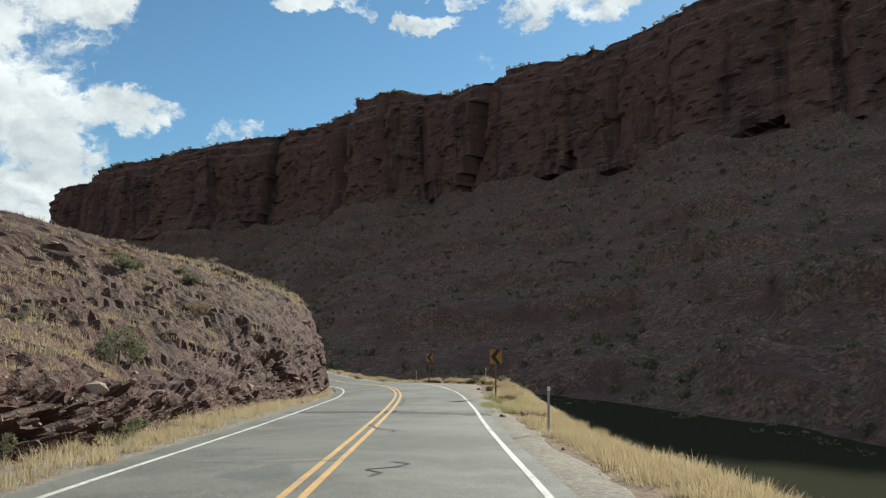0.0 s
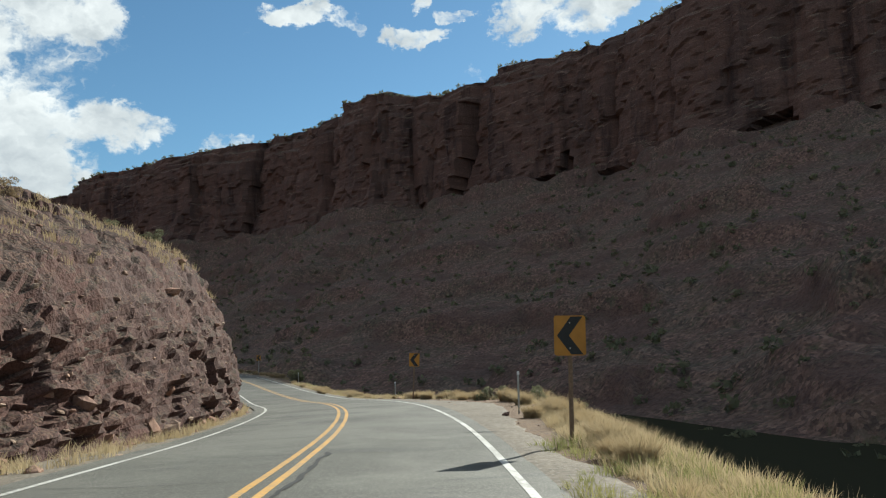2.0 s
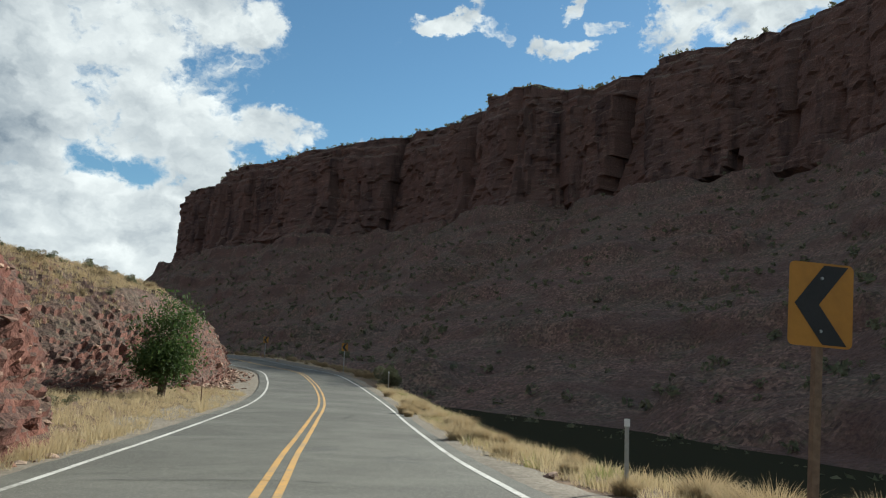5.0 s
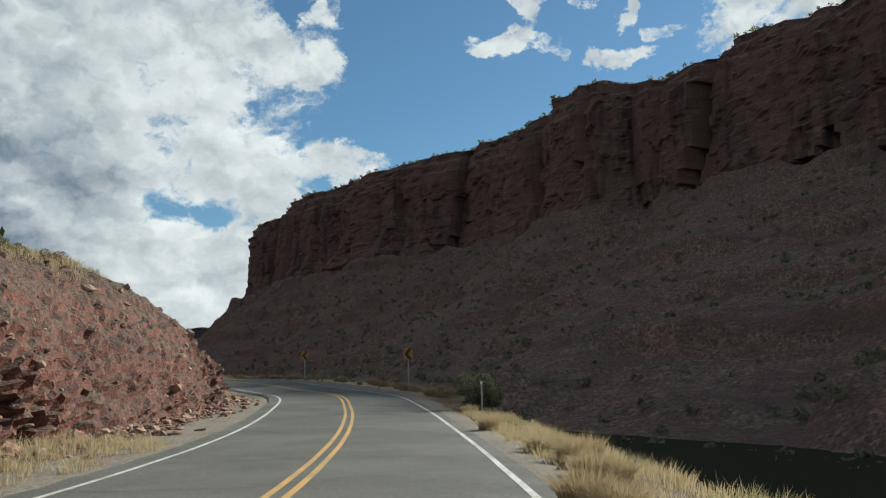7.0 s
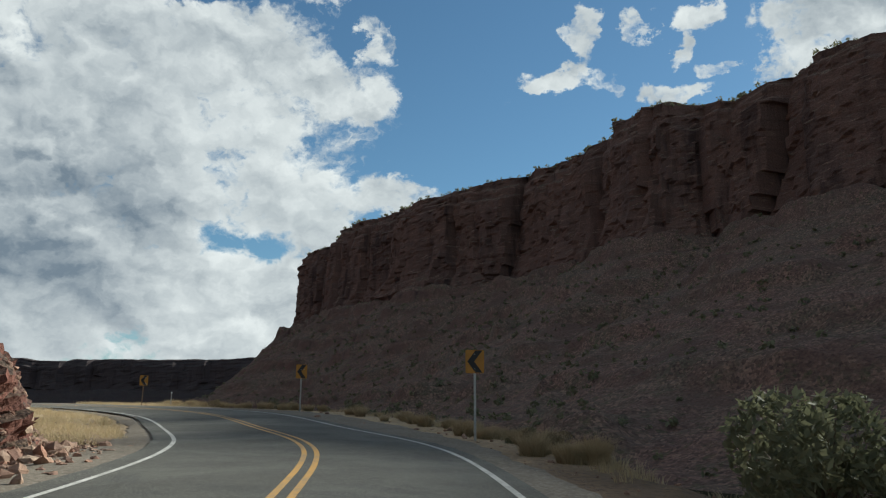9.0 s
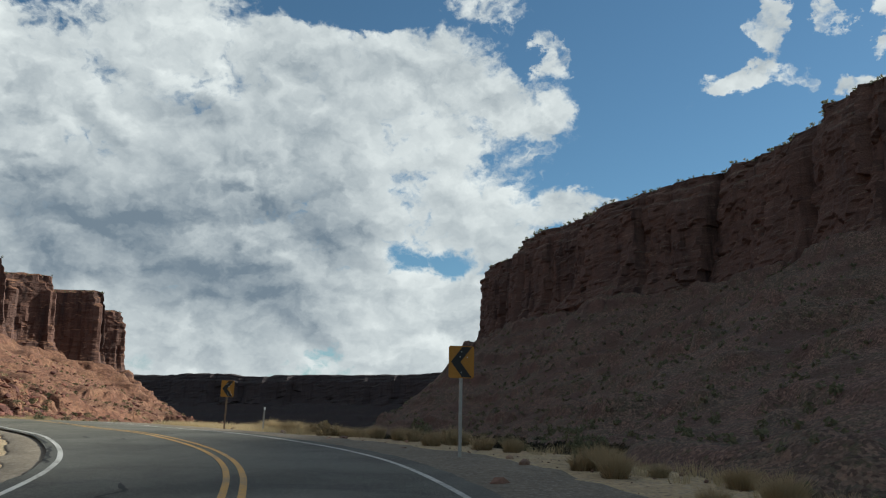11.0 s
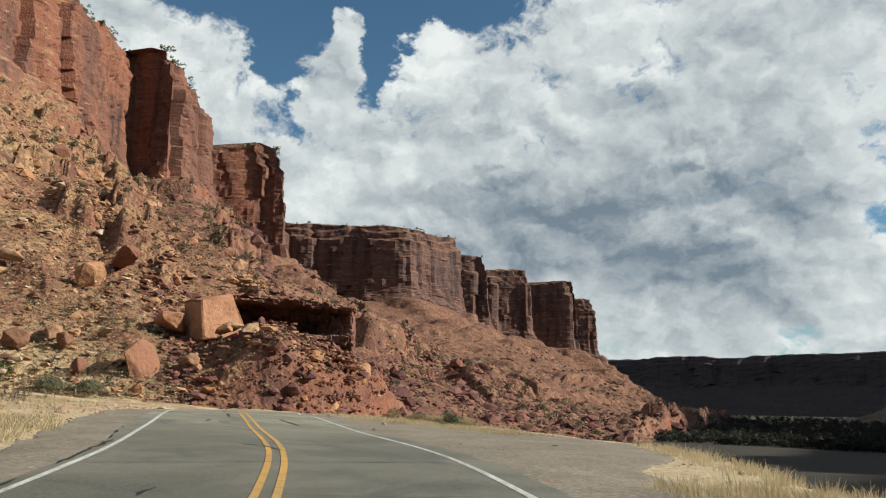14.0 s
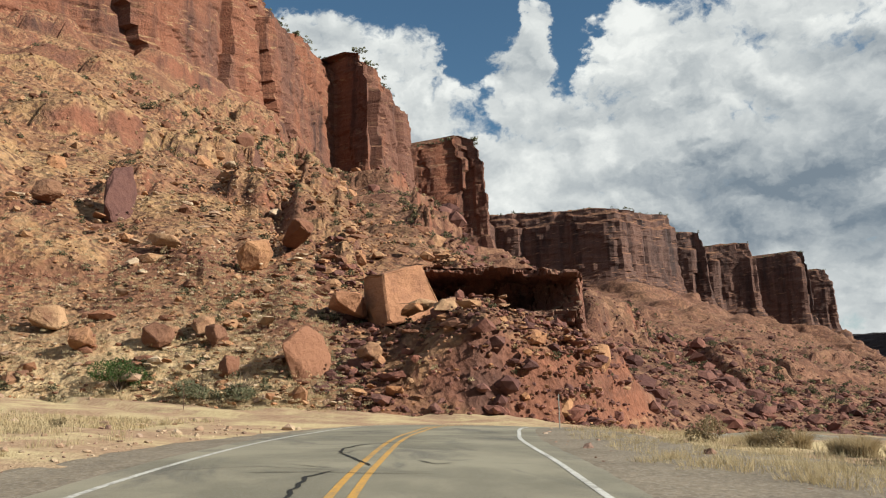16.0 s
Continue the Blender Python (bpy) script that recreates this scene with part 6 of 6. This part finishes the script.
def build_seams():
    rng = np.random.default_rng(5)
    s = 4.0
    i = 0
    while s < 238:
        lo, hi = ((-3.3, 3.3), (-3.3, -0.3), (0.3, 3.3), (-2.8, 1.0), (-0.8, 3.2))[rng.integers(0, 5)]
        k = rng.normal(0, 0.25, 3)
        seam("crack_seal", [(s, lo), (s + k[0], (lo + hi) / 2), (s + k[1], hi)], rng.uniform(0.03, 0.07), i)
        s += rng.uniform(3.0, 8.0)
        i += 1
    for s0, l0 in ((13, 0.8), (22, 0.7), (97, 0.8), (160, -1.4), (176, -1.8)):
        p = [(s0, l0)]
        for _ in range(5):
            p.append((p[-1][0] + rng.uniform(0.3, 0.9), p[-1][1] + rng.normal(0, 0.35)))
        seam("crack_seal", p, rng.uniform(0.10, 0.18), 200 + int(s0))
    seam("road_patch", [(31.3, -3.9), (30.8, 0.0), (30.2, 2.6), (29.8, 4.3)], 2.2, 900, mat=plain("dark_band", (0.028, 0.028, 0.026), 0.85, 0.3, 3.0), label="dark band across the road", dz=0.0505)
    for a, b in ((168, 174), (175.5, 184), (186, 189), (190, 199), (201, 207)):
        seam("broken_edge", [(a, -3.58), ((a + b) / 2, -3.63), (b, -3.56)], 0.17, 901 + int(a), label="dark broken edge of the asphalt", dz=0.054)
    for n, (w, p) in enumerate((
            (0.15, ((217.3, -1.56), (218.3, -1.48), (219.0, -1.49), (219.3, -1.4))), (0.05, ((219.3, -1.4), (219.3, 0.07), (219.3, 0.9))), (0.17, ((221.0, 1.28), (220.0, 1.35), (218.2, 1.53), (216.2, 1.69))),
            (0.15, ((221.6, -0.73), (222.3, -0.67), (224.1, -0.75), (225.1, -0.39))), (0.10, ((228.2, -0.84), (229.3, -0.54))), (0.06, ((221.7, -0.1), (222.0, 1.0), (222.2, 2.82))), (0.06, ((217.9, 1.77), (217.8, 3.54))),
            (0.08, ((224.7, -1.95), (224.8, -0.88), (224.6, 0.02), (224.7, 1.14))), (0.14, ((228.5, -0.78), (229.9, -0.95), (231.4, -0.67), (232.3, -0.07), (233.2, 0.87))), (0.13, ((228.5, -0.78), (226.5, -0.17), (225.7, 0.1))),
            (0.10, ((227.0, 0.74), (226.3, 1.17), (226.7, 1.56))), (0.06, ((226.7, 2.02), (226.8, 3.02))), (0.08, ((226.1, -1.39), (225.3, -0.42))), (0.16, ((197.0, -1.57), (197.5, -1.56), (197.9, -1.42))),
            (0.10, ((205.7, -0.77), (204.8, -0.18), (203.4, 0.19))), (0.06, ((203.7, -3.12), (203.3, -1.61))), (0.06, ((210.9, -2.03), (210.6, -0.5))), (0.16, ((196.6, -0.24), (193.7, -0.14))), (0.06, ((189.7, -3.37), (189.0, -1.41))),
            # the wide dash at 45 m paints the first sign's shadow on the road
            (0.12, ((33.3, -3.89), (33.3, -2.13), (34.1, -0.24))), (0.30, ((45.0, 3.03), (44.7, 4.19))), (0.16, ((35.0, 0.28), (37.6, 0.39), (41.4, 0.39))), (0.07, ((122.6, 0.18), (122.8, 2.1))), (0.06, ((128.9, 0.33), (129.4, 1.04), (128.8, 1.73))),
            (0.06, ((132.0, 0.2), (132.6, 1.77))), (0.07, ((121.1, 0.76), (121.4, 1.65), (121.1, 2.54))))):
        seam("crack_seal", p, w, 300 + n, dz=0.0555)


build_seams()

# green brush at the foot of the slope
put(shrub("green_bush", "spreading dark green bush in dry grass", "bush", 4.0, 2600, M_GREEN, 70, 0.55, 0.11), -147.3, 167.6, 2.3, 0.4)
put(shrub("green_bush", "low light green brush in dry grass", "bush", 3.4, 1800, M_SAGE, 71, 0.4, 0.11), -143.8, 176.3, 1.4, 1.4)
put(shrub("green_bush", "low light green brush in dry grass", "bush", 2.8, 1500, M_SAGE, 72, 0.45, 0.11), -144.6, 173.4, 1.6, 2.4)
